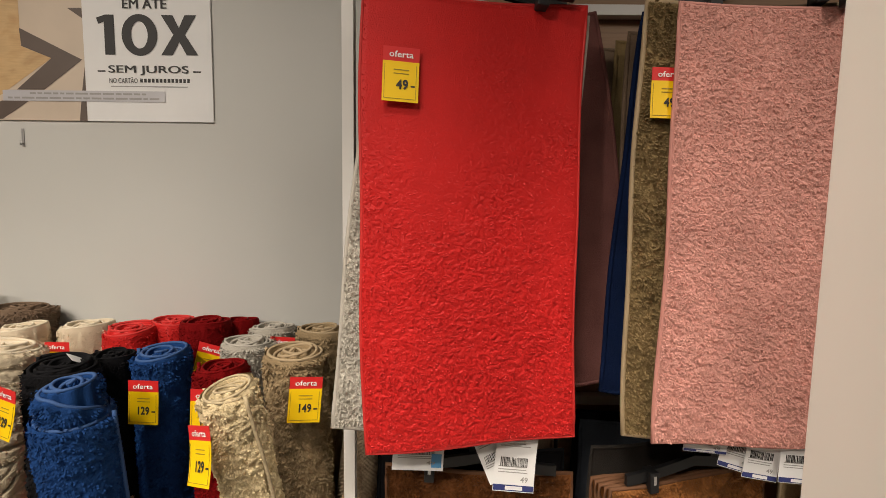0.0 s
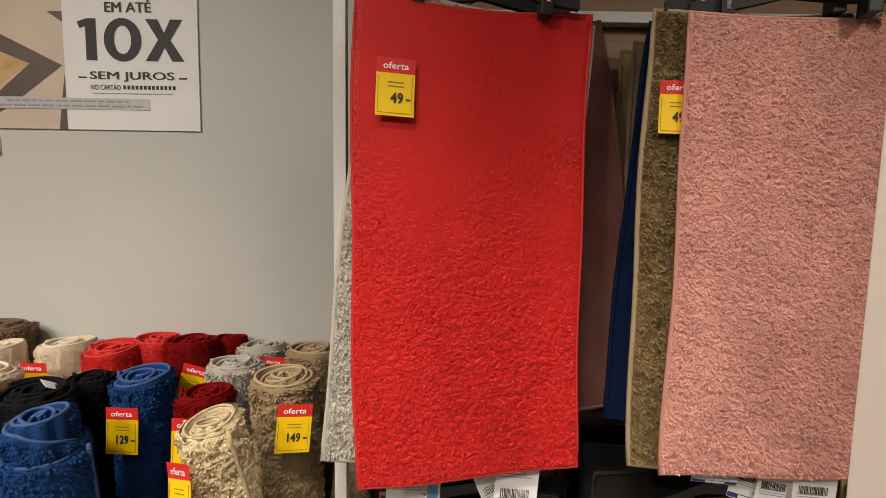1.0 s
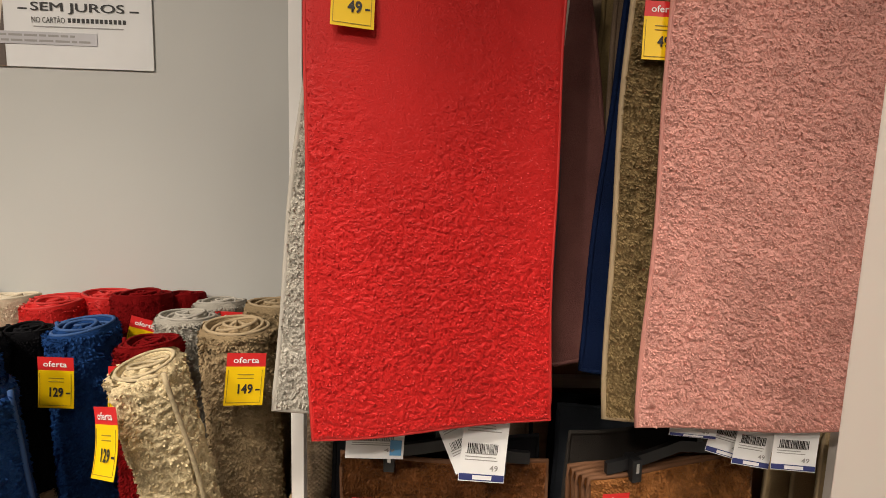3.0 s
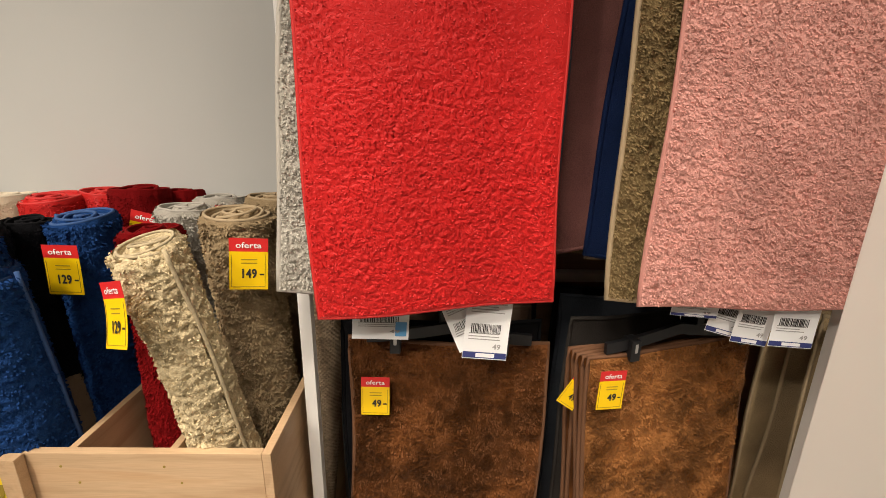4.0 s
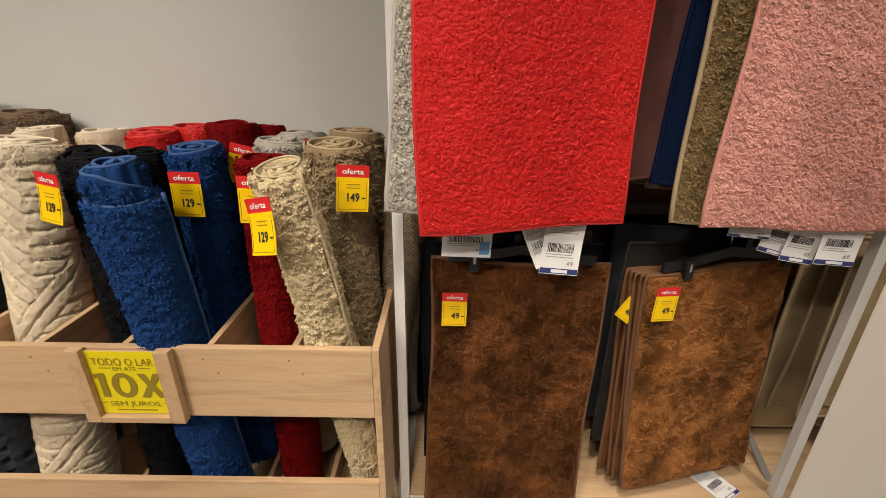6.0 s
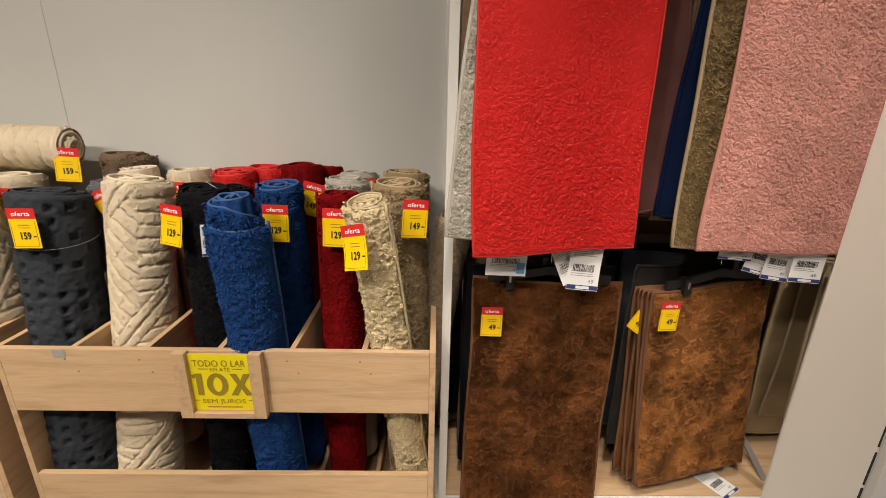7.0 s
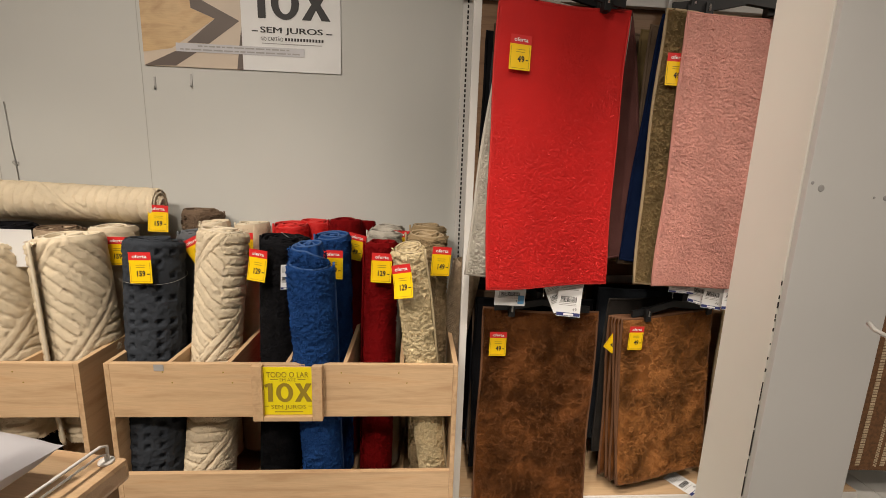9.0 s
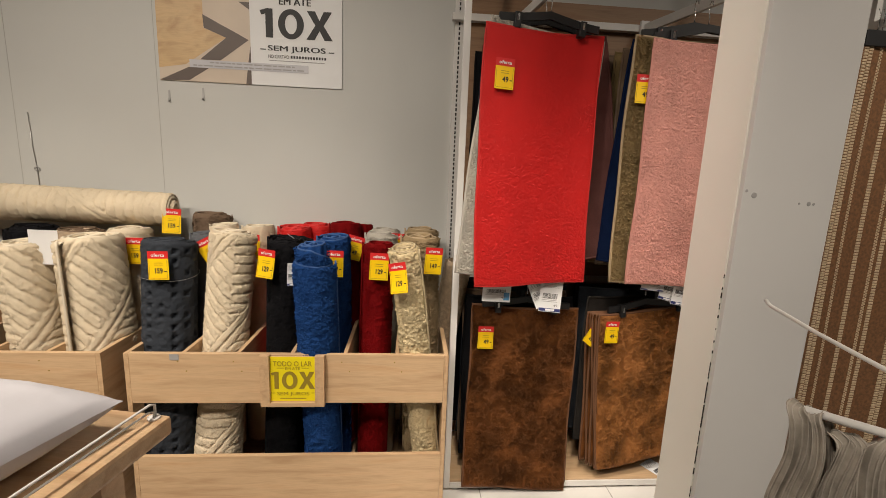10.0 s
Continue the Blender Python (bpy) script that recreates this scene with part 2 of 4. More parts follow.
def fleece(u, v, seed):
    """Short curly pile: small worms, mostly level, with sharp creases."""
    wx = u + 0.008 * (vnoise(u / 0.012, v / 0.012, seed + 5) - 0.5)
    wy = v + 0.008 * (vnoise(u / 0.012, v / 0.012, seed + 6) - 0.5)
    a = np.clip(np.abs(2 * vnoise(wx / 0.0115, wy / 0.0085, seed) - 1) * 2.0, 0, 1) ** 0.7
    b = np.clip(np.abs(2 * vnoise(wx / 0.0062, wy / 0.005, seed + 1) - 1) * 2.0, 0, 1) ** 0.7
    return 0.5 * a + 0.4 * b + 0.12 * vnoise(u / 0.003, v / 0.003, seed + 2)


def velvet(u, v, seed):
    """Long silky pile that has parted into curled locks, brushed flat in broad swirls."""
    wx = u + 0.02 * (vnoise(u / 0.05, v / 0.05, seed + 5) - 0.5)
    wy = v + 0.02 * (vnoise(u / 0.05, v / 0.05, seed + 6) - 0.5)
    lock = np.clip(np.abs(2 * vnoise(wx / 0.013, wy / 0.008, seed) - 1) * 1.8, 0, 1) ** 0.8
    curl = np.clip(np.abs(2 * vnoise(wx / 0.006, wy / 0.0045, seed + 1) - 1) * 1.8, 0, 1)
    parted = np.clip(2.6 * vnoise(u / 0.09, v / 0.07, seed + 3) - 0.7, 0.12, 1)
    swirl = vnoise(wx / 0.04, wy / 0.05, seed + 4)
    return (0.5 * lock + 0.3 * curl) * parted + 0.6 * swirl


def clumps(u, v, seed):
    return shag(u, v, seed, 0.014, 0.013)


def carved(u, v, seed):
    """Dense low pile with narrow carved grooves: level, upright or slanting by fields, and slanting double bands."""
    fuzz = 0.22 * vnoise(u / 0.005, v / 0.005, seed) + 0.2 * vnoise(u / 0.013, v / 0.011, seed + 1)
    wob = 0.008 * (vnoise(u / 0.035, v / 0.035, seed + 4) - 0.5) + 0.004 * (vnoise(u / 0.01, v / 0.01, seed + 8) - 0.5)
    d = v - 1.2 * u + 0.17 * seed + wob
    s = d % 0.46
    band = s < 0.10
    kind = hashed(np.floor(d / 0.46), np.floor((u + 0.05 * seed) / 0.26), seed)
    across = np.where(kind < 0.7, v, np.where(kind < 0.95, 0.75 * v + 0.7 * u, u))
    f = np.where(band, (s / 0.05) % 1, ((across + wob) / 0.041) % 1)
    groove = np.clip((np.abs(2 * f - 1) - 0.6) / 0.36, 0, 1) ** 1.6
    return 0.65 + fuzz - 0.85 * groove * (0.6 + 0.5 * vnoise(u / 0.03, v / 0.03, seed + 7))


def blocks(u, v, seed):
    gu, gv = np.abs((u / 0.047) % 1 - 0.5) * 2, np.abs((v / 0.044) % 1 - 0.5) * 2
    hole = np.clip((0.45 - gu) / 0.12, 0, 1) * np.clip((0.5 - gv) / 0.12, 0, 1)
    on = hashed(np.floor(u / 0.047), np.floor(v / 0.044), seed) < 0.75
    return 0.6 + 0.3 * vnoise(u / 0.006, v / 0.006, seed) + 0.25 * vnoise(u / 0.025, v / 0.025, seed + 1) - 0.7 * hole * on


def woven(u, v, seed):
    return 0.5 + 0.5 * np.sin(u / 0.013 * 2 * np.pi) * np.sin(v / 0.013 * 2 * np.pi)


def yarn(P, U, V, N, u, v, seed, length, width, combed=1.0, clump=0.014):
    """Loose pile: flat yarn ends that lie together in clumps, each a ribbon of two pieces."""
    rng = np.random.default_rng(seed)
    n = len(u)
    turn = (vnoise(u / clump, v / clump, seed + 40) - 0.5) * 5.0 + (vnoise(u / (clump * 5), v / (clump * 5), seed + 41) - 0.5) * 2.5 + rng.normal(0, 0.35, n)
    rise = np.clip(0.35 + 0.9 * vnoise(u / clump, v / clump, seed + 42) + rng.normal(0, 0.12, n), 0.15, 1.2) * combed
    along = np.sin(turn)[:, None] * U + np.cos(turn)[:, None] * V
    side = np.cos(turn)[:, None] * U - np.sin(turn)[:, None] * V
    size = (length * rng.uniform(0.7, 1.15, n))[:, None]
    half = (width * rng.uniform(0.35, 0.6, n))[:, None]
    out = np.sin(rise)[:, None] * N
    flat = np.cos(rise)[:, None] * along
    p0 = P - 0.001 * N
    p1 = P + 0.5 * size * (out * 1.15 + flat * 0.8)
    p2 = P + size * (out * 0.85 + flat)
    twist = rng.uniform(-0.5, 0.5, n)[:, None] * N
    s = side + twist
    verts = np.stack([p0 - 0.6 * half * s, p0 + 0.6 * half * s, p1 - half * s, p1 + half * s, p2], 1).reshape(-1, 3)
    k = 5 * np.arange(n)
    quads = np.stack([k, k + 1, k + 3, k + 2], 1).tolist()
    tris = np.stack([k + 2, k + 3, k + 4], 1).tolist()
    return verts, quads + tris


def joined(v1, f1, v2, f2):
    off = len(v1)
    return np.concatenate([v1, v2]), f1 + [[i + off for i in f] for f in f2]


def grid_faces(nu, nv):
    i, j = np.meshgrid(np.arange(nu - 1), np.arange(nv - 1), indexing="ij")
    a = (i * nv + j).ravel()
    return np.stack([a, a + nv, a + nv + 1, a + 1], 1).tolist()


def hanging_rug(m, w, h, mat, edge_mat, label, relief=shag, height=0.009, res=0.004, seed=1, sway=0.012, thick=0.012, slant=0.0, kick=0.0, smooth_top=0.0, tuft=0.0, tuft_w=0.0035, gap=0.0042, clump=0.014, group="hanging rugs"):
    """A rug that hangs from its top edge: x across, z down from 0, the pile towards -y."""
    rug = empty("hanging_rug", m, label=label, category="rug", group=group)
    nu, nv = int(w / res) + 1, int(h / res) + 1
    u, v = np.meshgrid(np.linspace(0, w, nu), np.linspace(0, h, nv), indexing="ij")

    def base(u, v):
        low = v / h
        bow = sway * np.sin(u / w * 2.3 + seed) * low + 0.5 * sway * np.sin(v * 5 + seed * 2) * low + 0.35 * sway * np.sin(u / w * 9 + seed) * (1 - low)
        bow = bow - kick * low ** 2.2
        side = 0.006 * np.sin(v * 4 + seed) + 0.003 * np.sin(v * 11 + seed * 3)
        sag = -0.012 * np.sin(np.clip(u / w, 0, 1) * np.pi) * (1 - low) + 0.004 * np.sin(u / w * 7 + seed) * low + slant * (u / w - 0.5) * low
        return u - w / 2 + side, bow, -v + sag

    x, y, z = base(u, v)
    rim = np.minimum(np.minimum(u, w - u), np.minimum(v, h - v))
    d = height * relief(u, v, seed) * np.clip(rim / 0.012, 0.0, 1) ** 0.5
    combed = 1 - smooth_top * np.clip(1.15 - v / (0.75 * h) - 0.5 * (vnoise(u / 0.15, v / 0.15, seed + 30) - 0.5), 0, 1)
    d = d * combed + 0.5 * height * (1 - combed) * np.clip(rim / 0.012, 0, 1)
    jit = 0.6 * height * combed * np.clip(rim / 0.02, 0, 1)
    x = x + jit * (vnoise(u / 0.008, v / 0.008, seed + 21) - 0.5)
    z = z + jit * (vnoise(u / 0.008, v / 0.008, seed + 22) - 0.5)
    verts = np.stack([x, y - d, z], 2).reshape(-1, 3)
    faces = grid_faces(nu, nv)
    if tuft:
        rng = np.random.default_rng(seed)
        gu, gv = np.meshgrid(np.arange(gap, w - gap, gap), np.arange(gap, h - gap, gap), indexing="ij")
        gu, gv = (gu + rng.uniform(-0.5, 0.5, gu.shape) * gap).ravel(), (gv + rng.uniform(-0.5, 0.5, gv.shape) * gap).ravel()
        px, py, pz = base(gu, gv)
        comb = 1 - smooth_top * np.clip(1.15 - gv / (0.75 * h) - 0.5 * (vnoise(gu / 0.15, gv / 0.15, seed + 30) - 0.5), 0, 1)
        lift = height * relief(gu, gv, seed) * comb + 0.5 * height * (1 - comb)
        one = np.ones_like(gu)[:, None]
        tv, tf = yarn(np.stack([px, py - lift, pz], 1), one * (1, 0, 0), one * (0, 0, -1), one * (0, -1, 0), gu, gv, seed, tuft, tuft_w, comb, clump)
        verts, faces = joined(verts, faces, tv, tf)
    mesh_part("rug_face", verts, faces, mat, rug)
    bu, bv = np.meshgrid(np.linspace(0, w, 14), np.linspace(0, h, 24), indexing="ij")
    x, y, z = base(bu, bv)
    mesh_part("backing", np.stack([x, y + thick * 0.5, z], 2).reshape(-1, 3), grid_faces(14, 24), BACKING, rug, "woven fabric backing")
    ring = [(t * w, 0) for t in np.linspace(0, 1, 13)[:-1]] + [(w, t * h) for t in np.linspace(0, 1, 25)[:-1]]
    ring += [(t * w, h) for t in np.linspace(1, 0, 13)[:-1]] + [(0, t * h) for t in np.linspace(1, 0, 25)[:-1]]
    ru, rv = np.array(ring).T
    x, y, z = base(ru, rv)
    tube("binding", np.stack([x, y + 0.002, z], 1), thick * 0.5, edge_mat, rug, "stitched edge binding", 8, True)
    return rug


def rolled_rug(base, top, r, mat, edge_mat, label, relief=shag, height=0.009, turns=5.2, res=0.006, tele=0.0, seam=90.0, seed=1, start=0.0, inner=0.16, tuft=0.0, tuft_w=0.0035, gap=0.005, clump=0.02, tuft_from=0.05, seam_r=0.0045, seam_lift=0.010, seam_sway=0.0, group="rolled rugs"):
    """A rug rolled up with its pile outside. base, top: the ends of its axis; seam: the turn at which the outer end lies; start: where the fine pile begins."""
    base, top = Vector(base), Vector(top)
    axis = top - base
    length = axis.length
    zd = axis.normalized()
    ref = Vector((1, 0, 0)) if abs(zd.x) < 0.8 else Vector((0, -1, 0))
    xd = (ref - zd * ref.dot(zd)).normalized()
    m = Matrix.Translation(base) @ Matrix((xd, zd.cross(xd), zd)).transposed().to_4x4()
    roll = empty("rolled_rug", m, label=label, category="rug", group=group)
    end = radians(seam) + 2 * math.pi * turns
    pitch = r * (1 - inner) / turns
    thick = pitch * 0.8

    def radius(th, z):
        rr = r - pitch * (end - th) / (2 * math.pi)
        return rr * (1 + 0.035 * np.sin(2 * th + seed) + 0.02 * np.sin(3 * th + seed * 2 + z * 3)) * (1 + 0.03 * np.sin(z * 5 + seed))

    def rise(th):
        turn = (end - th) / (2 * math.pi)
        return length + tele * np.clip((turn - 0.95) / 0.3, 0, 1) + 0.008 * np.sin(th * 0.7 + seed)

    th = np.linspace(end - 2.12 * math.pi, end, int(2.12 * math.pi * r / res))
    rows = np.linspace(start, 1, int(length * (1 - start) / res))
    T, S = np.meshgrid(th, rows, indexing="ij")
    Z = S * rise(T)
    d = height * relief((T - end) * r, Z, seed) * np.clip((rise(T) - Z) / 0.012, 0.15, 1) ** 0.5
    R = radius(T, Z) + d
    Z = Z + 0.3 * height * (vnoise(T * r / 0.008, Z / 0.008, seed + 3) - 0.5)
    verts, faces = np.stack([R * np.cos(T), R * np.sin(T), Z], 2).reshape(-1, 3), grid_faces(len(th), len(rows))
    if tuft:
        rng = np.random.default_rng(seed)
        gt, gz = np.meshgrid(np.arange(end - 2 * math.pi, end - 0.04, gap / r), np.arange(max(start, tuft_from) * length, length - 0.004, gap), indexing="ij")
        gt, gz = (gt + rng.uniform(-0.5, 0.5, gt.shape) * gap / r).ravel(), (gz + rng.uniform(-0.5, 0.5, gz.shape) * gap).ravel()
        if tele:
            ct, cz = np.meshgrid(np.arange(end - 4.0 * math.pi, end - 2.0 * math.pi, gap / r), np.arange(length - 0.02, length + tele, gap), indexing="ij")
            keep = (cz < rise(ct) - 0.004).ravel()
            ct, cz = ct.ravel()[keep], cz.ravel()[keep]
            gt = np.concatenate([gt, ct + rng.uniform(-0.5, 0.5, ct.shape) * gap / r])
            gz = np.concatenate([gz, cz + rng.uniform(-0.5, 0.5, cz.shape) * gap])
        rr = radius(gt, gz) + height * 0.8 * relief((gt - end) * r, gz, seed)
        nrm = np.stack([np.cos(gt), np.sin(gt), 0 * gt], 1)
        tan = np.stack([-np.sin(gt), np.cos(gt), 0 * gt], 1)
        down = np.stack([0 * gt, 0 * gt, -1 + 0 * gt], 1)
        tv, tf = yarn(nrm * rr[:, None] + np.stack([0 * gt, 0 * gt, gz], 1), tan, down, nrm, gt * r, gz, seed, tuft, tuft_w, 1.0, clump)
        verts, faces = joined(verts, faces, tv, tf)
    mesh_part("rug_face", verts, faces, mat, roll)
    # the wound turns, seen at the end
    th = np.linspace(radians(seam), end, int(turns * 40))
    prof = []
    for dr, dz in ((0.0, -0.22), (0.0, -0.006), (-0.25, 0.0), (-0.75, 0.0), (-1.0, -0.006), (-1.0, -0.22)):
        zz = rise(th) + dz
        rr = radius(th, zz) + dr * thick + (0.004 * np.sin(th * 9 + seed) if dr == 0 else 0)
        prof.append(np.stack([rr * np.cos(th), rr * np.sin(th), zz], 1))
    prof = np.stack(prof, 1).reshape(-1, 3)
    mesh_part("wound_core", prof, grid_faces(len(th), 6), mat, roll, "wound inner turns of the rug")
    th = np.linspace(radians(seam), end, int(turns * 26))
    zz = rise(th)
    rr = radius(th, zz) - 0.5 * thick
    line = [tuple(p) for p in np.stack([rr * np.cos(th), rr * np.sin(th), zz], 1)]
    tube("binding", line, min(0.0045, thick * 0.42), edge_mat, roll, "stitched edge binding", 6)
    zs = np.linspace(length + 0.002, length * start + 0.01, 40)
    rr = radius(np.full_like(zs, end), zs) + (seam_lift if tuft else 0.001)
    at = end + seam_sway * (np.sin(zs * 6 + 0.5 * seed) + 0.4 * np.sin(zs * 15 + seed))
    tube("seam_binding", np.stack([rr * np.cos(at), rr * np.sin(at), zs], 1), seam_r, edge_mat, roll, "stitched edge binding", 6)
    return roll


def text_mesh(string, size, bold=0.0, squeeze=1.0):
    curve = bpy.data.curves.new("lettering", "FONT")
    curve.body, curve.size, curve.offset, curve.align_x, curve.resolution_u = string, size, bold, "CENTER", 3
    curve.space_character = 1.0 + 2.2 * bold
    ob = bpy.data.objects.new("lettering", curve)
    me = bpy.data.meshes.new_from_object(ob)
    bpy.data.objects.remove(ob)
    bpy.data.curves.remove(curve)
    for v in me.vertices:
        v.co.x *= squeeze
    return me


def lettering(string, x, z, size, mat, parent, y=-0.001, bold=0.0, squeeze=1.0, bend=None):
    """Flat letters in the xz plane, facing -y; x is their middle, z their foot."""
    me = text_mesh(string, size, bold, squeeze)
    for v in me.vertices:
        px, pz = v.co.x + x, v.co.y + z
        v.co = (px, y + (bend(pz) if bend else 0), pz)
    me.materials.append(mat)
    ob = new("lettering", me)
    ob.parent = parent
    return ob


def lettering_in(string, x0, x1, z0, z1, mat, parent, y=-0.001, bold=0.0, bend=None):
    """Letters that fill the given box."""
    me = text_mesh(string, 1.0, bold)
    xs, zs = [v.co.x for v in me.vertices], [v.co.y for v in me.vertices]
    for v in me.vertices:
        px = x0 + (v.co.x - min(xs)) / (max(xs) - min(xs)) * (x1 - x0)
        pz = z0 + (v.co.y - min(zs)) / (max(zs) - min(zs)) * (z1 - z0)
        v.co = (px, y + (bend(pz) if bend else 0), pz)
    me.materials.append(mat)
    ob = new("lettering", me)
    ob.parent = parent
    return ob


def plate(name, x0, x1, z0, z1, y, mat, parent, label="", bend=None, rows=8, thick=0.0006):
    zs = np.linspace(z0, z1, rows)
    verts, faces = [], []
    for z in zs:
        b = bend(z) if bend else 0
        verts += [(x0, y + b, z), (x1, y + b, z), (x0, y + b + thick, z), (x1, y + b + thick, z)]
    for i in range(rows - 1):
        a, c = 4 * i, 4 * i + 4
        faces += [(a, a + 1, c + 1, c), (a + 2, c + 2, c + 3, a + 3), (a, c, c + 2, a + 2), (a + 1, a + 3, c + 3, c + 1)]
    faces += [(0, 2, 3, 1), (4 * rows - 4, 4 * rows - 3, 4 * rows - 1, 4 * rows - 2)]
    return mesh_part(name, verts, faces, mat, parent, label, False)


def price_tag(m, price, w=0.076, h=0.112, curl=0.05, label=""):
    """A red and yellow card, hanging from its top edge; it faces -y."""
    tag = empty("price_tag", m, label=label or "red and yellow paper price tag on a rug", category="price tag", group="price tags")

    def bend(z):
        return -curl * z * z * 8

    plate("card", -w / 2, w / 2, -h, -0.26 * h, 0, TAG_YELLOW, tag, "bright yellow card", bend)
    plate("header", -w / 2, w / 2, -0.26 * h, 0, 0, TAG_RED, tag, "red header band", bend)
    lettering_in("oferta", -0.33 * w, 0.33 * w, -0.19 * h, -0.075 * h, TAG_WHITE, tag, -0.0012, 0.015, bend)
    lettering_in(price, (-0.12 if len(price) == 2 else -0.17) * w, 0.21 * w, -0.78 * h, -0.59 * h, INK, tag, -0.0012, 0.035, bend)
    plate("small_print", 0.28 * w, 0.40 * w, -0.72 * h, -0.69 * h, -0.0008, INK, tag, "", bend, 2)
    for k in range(2):
        plate("print_line", -0.2 * w, 0.22 * w, -(0.42 + 0.07 * k) * h, -(0.405 + 0.07 * k) * h, -0.0008, SIGN_OLIVE, tag, "", bend, 2)
    for sx in (-0.45, 0.42):
        plate("border_line", sx * w, (sx + 0.012) * w, -0.95 * h, -0.32 * h, -0.0008, SIGN_OLIVE, tag, "", bend)
    plate("border_line", -0.45 * w, 0.43 * w, -0.95 * h, -0.942 * h, -0.0008, SIGN_OLIVE, tag, "", bend, 2)
    return tag


# ---- the setting ----
YW = 1.485  # face of the back wall


def structure(ob, label, category):
    return tagged(ob, label, category, kind="structure")


structure(box("wall_north", (-4.2, YW, 0), (4.2, YW + 0.12, 4.0), WALL, bevel=0), "pale painted shop wall in tall panels", "wall")
# west, east and south walls are unseen and only close the room
structure(box("wall_west", (-4.32, -4.2, 0), (-4.2, YW + 0.12, 4.0), FAR_WALL, bevel=0), "dark unseen shop wall that cuts bounced light", "wall")
structure(box("wall_east", (4.2, -4.2, 0), (4.32, YW + 0.12, 4.0), FAR_WALL, bevel=0), "dark unseen shop wall that cuts bounced light", "wall")
structure(box("wall_south", (-4.2, -4.32, 0), (4.2, -4.2, 4.0), FAR_WALL, bevel=0), "dark unseen shop wall that cuts bounced light", "wall")
structure(box("ceiling", (-4.32, -4.32, 4.0), (4.32, YW + 0.12, 4.1), CEIL, bevel=0), "dark unseen shop ceiling that cuts bounced light", "ceiling")
floor = structure(box("floor", (-4.3, -4.3, -0.06), (4.3, YW, -0.003), GROUT, bevel=0), "white glazed porcelain floor tiles with thin joints", "floor")

# panel joints in the wall: thin proud fillets beside a slit
for x in (-1.652, -2.3, -2.95):
    structure(box("trim", (x - 0.0011, YW - 0.0008, 0.02), (x + 0.0011, YW + 0.001, 3.98), plain_mat("joint_filler", (0.4, 0.39, 0.36), 0.7) if x == -1.652 else bpy.data.materials["joint_filler"], bevel=0), "thin joint between pale wall panels", "trim")

# ---- wall fittings ----
poster = empty("wall_poster", pose(-1.213, YW - 0.004, 1.857), label="printed wall poster with wood-block picture and black lettering", category="poster")
PX0, PX1, PH = -0.42, 0.423, 0.56
plate("sheet", -0.002, PX1, 0, PH, -0.003, PAPER, poster, "white printed sheet", None, 2, 0.004)
POSTER_WOOD = wood_mat("poster_wood_print", (0.6, 0.4, 0.19), (0.42, 0.25, 0.1), (3, 3, 6))
POSTER_BEIGE = plain_mat("poster_beige_print", (0.58, 0.48, 0.38), 0.5, vary=0.06)
POSTER_BROWN = plain_mat("poster_brown_print", (0.1, 0.07, 0.055), 0.5, vary=0.1)
plate("picture", PX0, -0.002, 0, PH, -0.003, POSTER_BEIGE, poster, "beige printed picture", None, 2, 0.004)


def flat_shape(name, pts, y, mat, parent, label=""):
    return mesh_part(name, [(x, y, z) for x, z in pts], [tuple(range(len(pts)))], mat, parent, label, False)


def ten_x(x0, x1, z0, z1, y, mat, parent):
    """The bold characters 1, 0 and X."""
    w, h = x1 - x0, z1 - z0

    def at(pts):
        return [(x0 + w * px, z0 + h * pz) for px, pz in pts]

    flat_shape("lettering", at([(0.075, 0), (0.175, 0), (0.175, 1), (0.09, 1), (0.0, 0.92), (0.02, 0.77), (0.075, 0.82)]), y, mat, parent)
    n = 40
    ring = [(0.425 + s * 0.178 * math.cos(q), 0.5 + k * math.sin(q)) for q in np.linspace(0, 2 * math.pi, n + 1)[:-1] for s, k in ((1.0, 0.52), (0.46, 0.34))]
    verts = [(px, y, pz) for px, pz in at(ring)]
    faces = [(2 * i, 2 * i + 1, (2 * i + 3) % (2 * n), (2 * i + 2) % (2 * n)) for i in range(n)]
    mesh_part("lettering", verts, faces, mat, parent, "", False)
    arms = [(0.635, 0), (0.75, 0), (0.82, 0.33), (0.89, 0), (1.005, 0), (0.878, 0.51), (0.995, 1), (0.88, 1), (0.82, 0.68), (0.76, 1), (0.645, 1), (0.762, 0.51)]
    flat_shape("lettering", at(arms), y, mat, parent)


flat_shape("wood_block", [(PX0, 0.055), (-0.3, 0.075), (-0.112, 0.202), (-0.212, 0.24), (-0.212, PH), (PX0, PH)], -0.0036, POSTER_WOOD, poster, "printed oak block")
flat_shape("dark_face", [(-0.214, 0.298), (-0.009, 0.198), (-0.142, 0.1), (-0.234, 0.1), (-0.112, 0.202), (-0.21, 0.24)], -0.0040, POSTER_BROWN, poster, "printed dark brown face")
flat_shape("dark_wedge", [(PX0, 0.0), (-0.288, 0.004), (-0.196, 0.063), (-0.288, 0.063)], -0.0040, POSTER_BROWN, poster)
flat_shape("dark_wedge", [(-0.028, 0.0), (-0.002, 0.0), (-0.002, 0.175), (-0.014, 0.1)], -0.0040, POSTER_BROWN, poster)
flat_shape("dark_wedge", [(-0.05, 0.362), (-0.002, 0.362), (-0.002, 0.33)], -0.0040, POSTER_BROWN, poster)
for k in range(3):
    lettering_in("EM ATÉ", 0.133 + 0.0013 * k, 0.2774 + 0.0013 * k, 0.362, 0.4, INK, poster, -0.0045 - 0.0003 * k)
ten_x(0.045, 0.378, 0.215, 0.342, -0.0045, INK, poster)
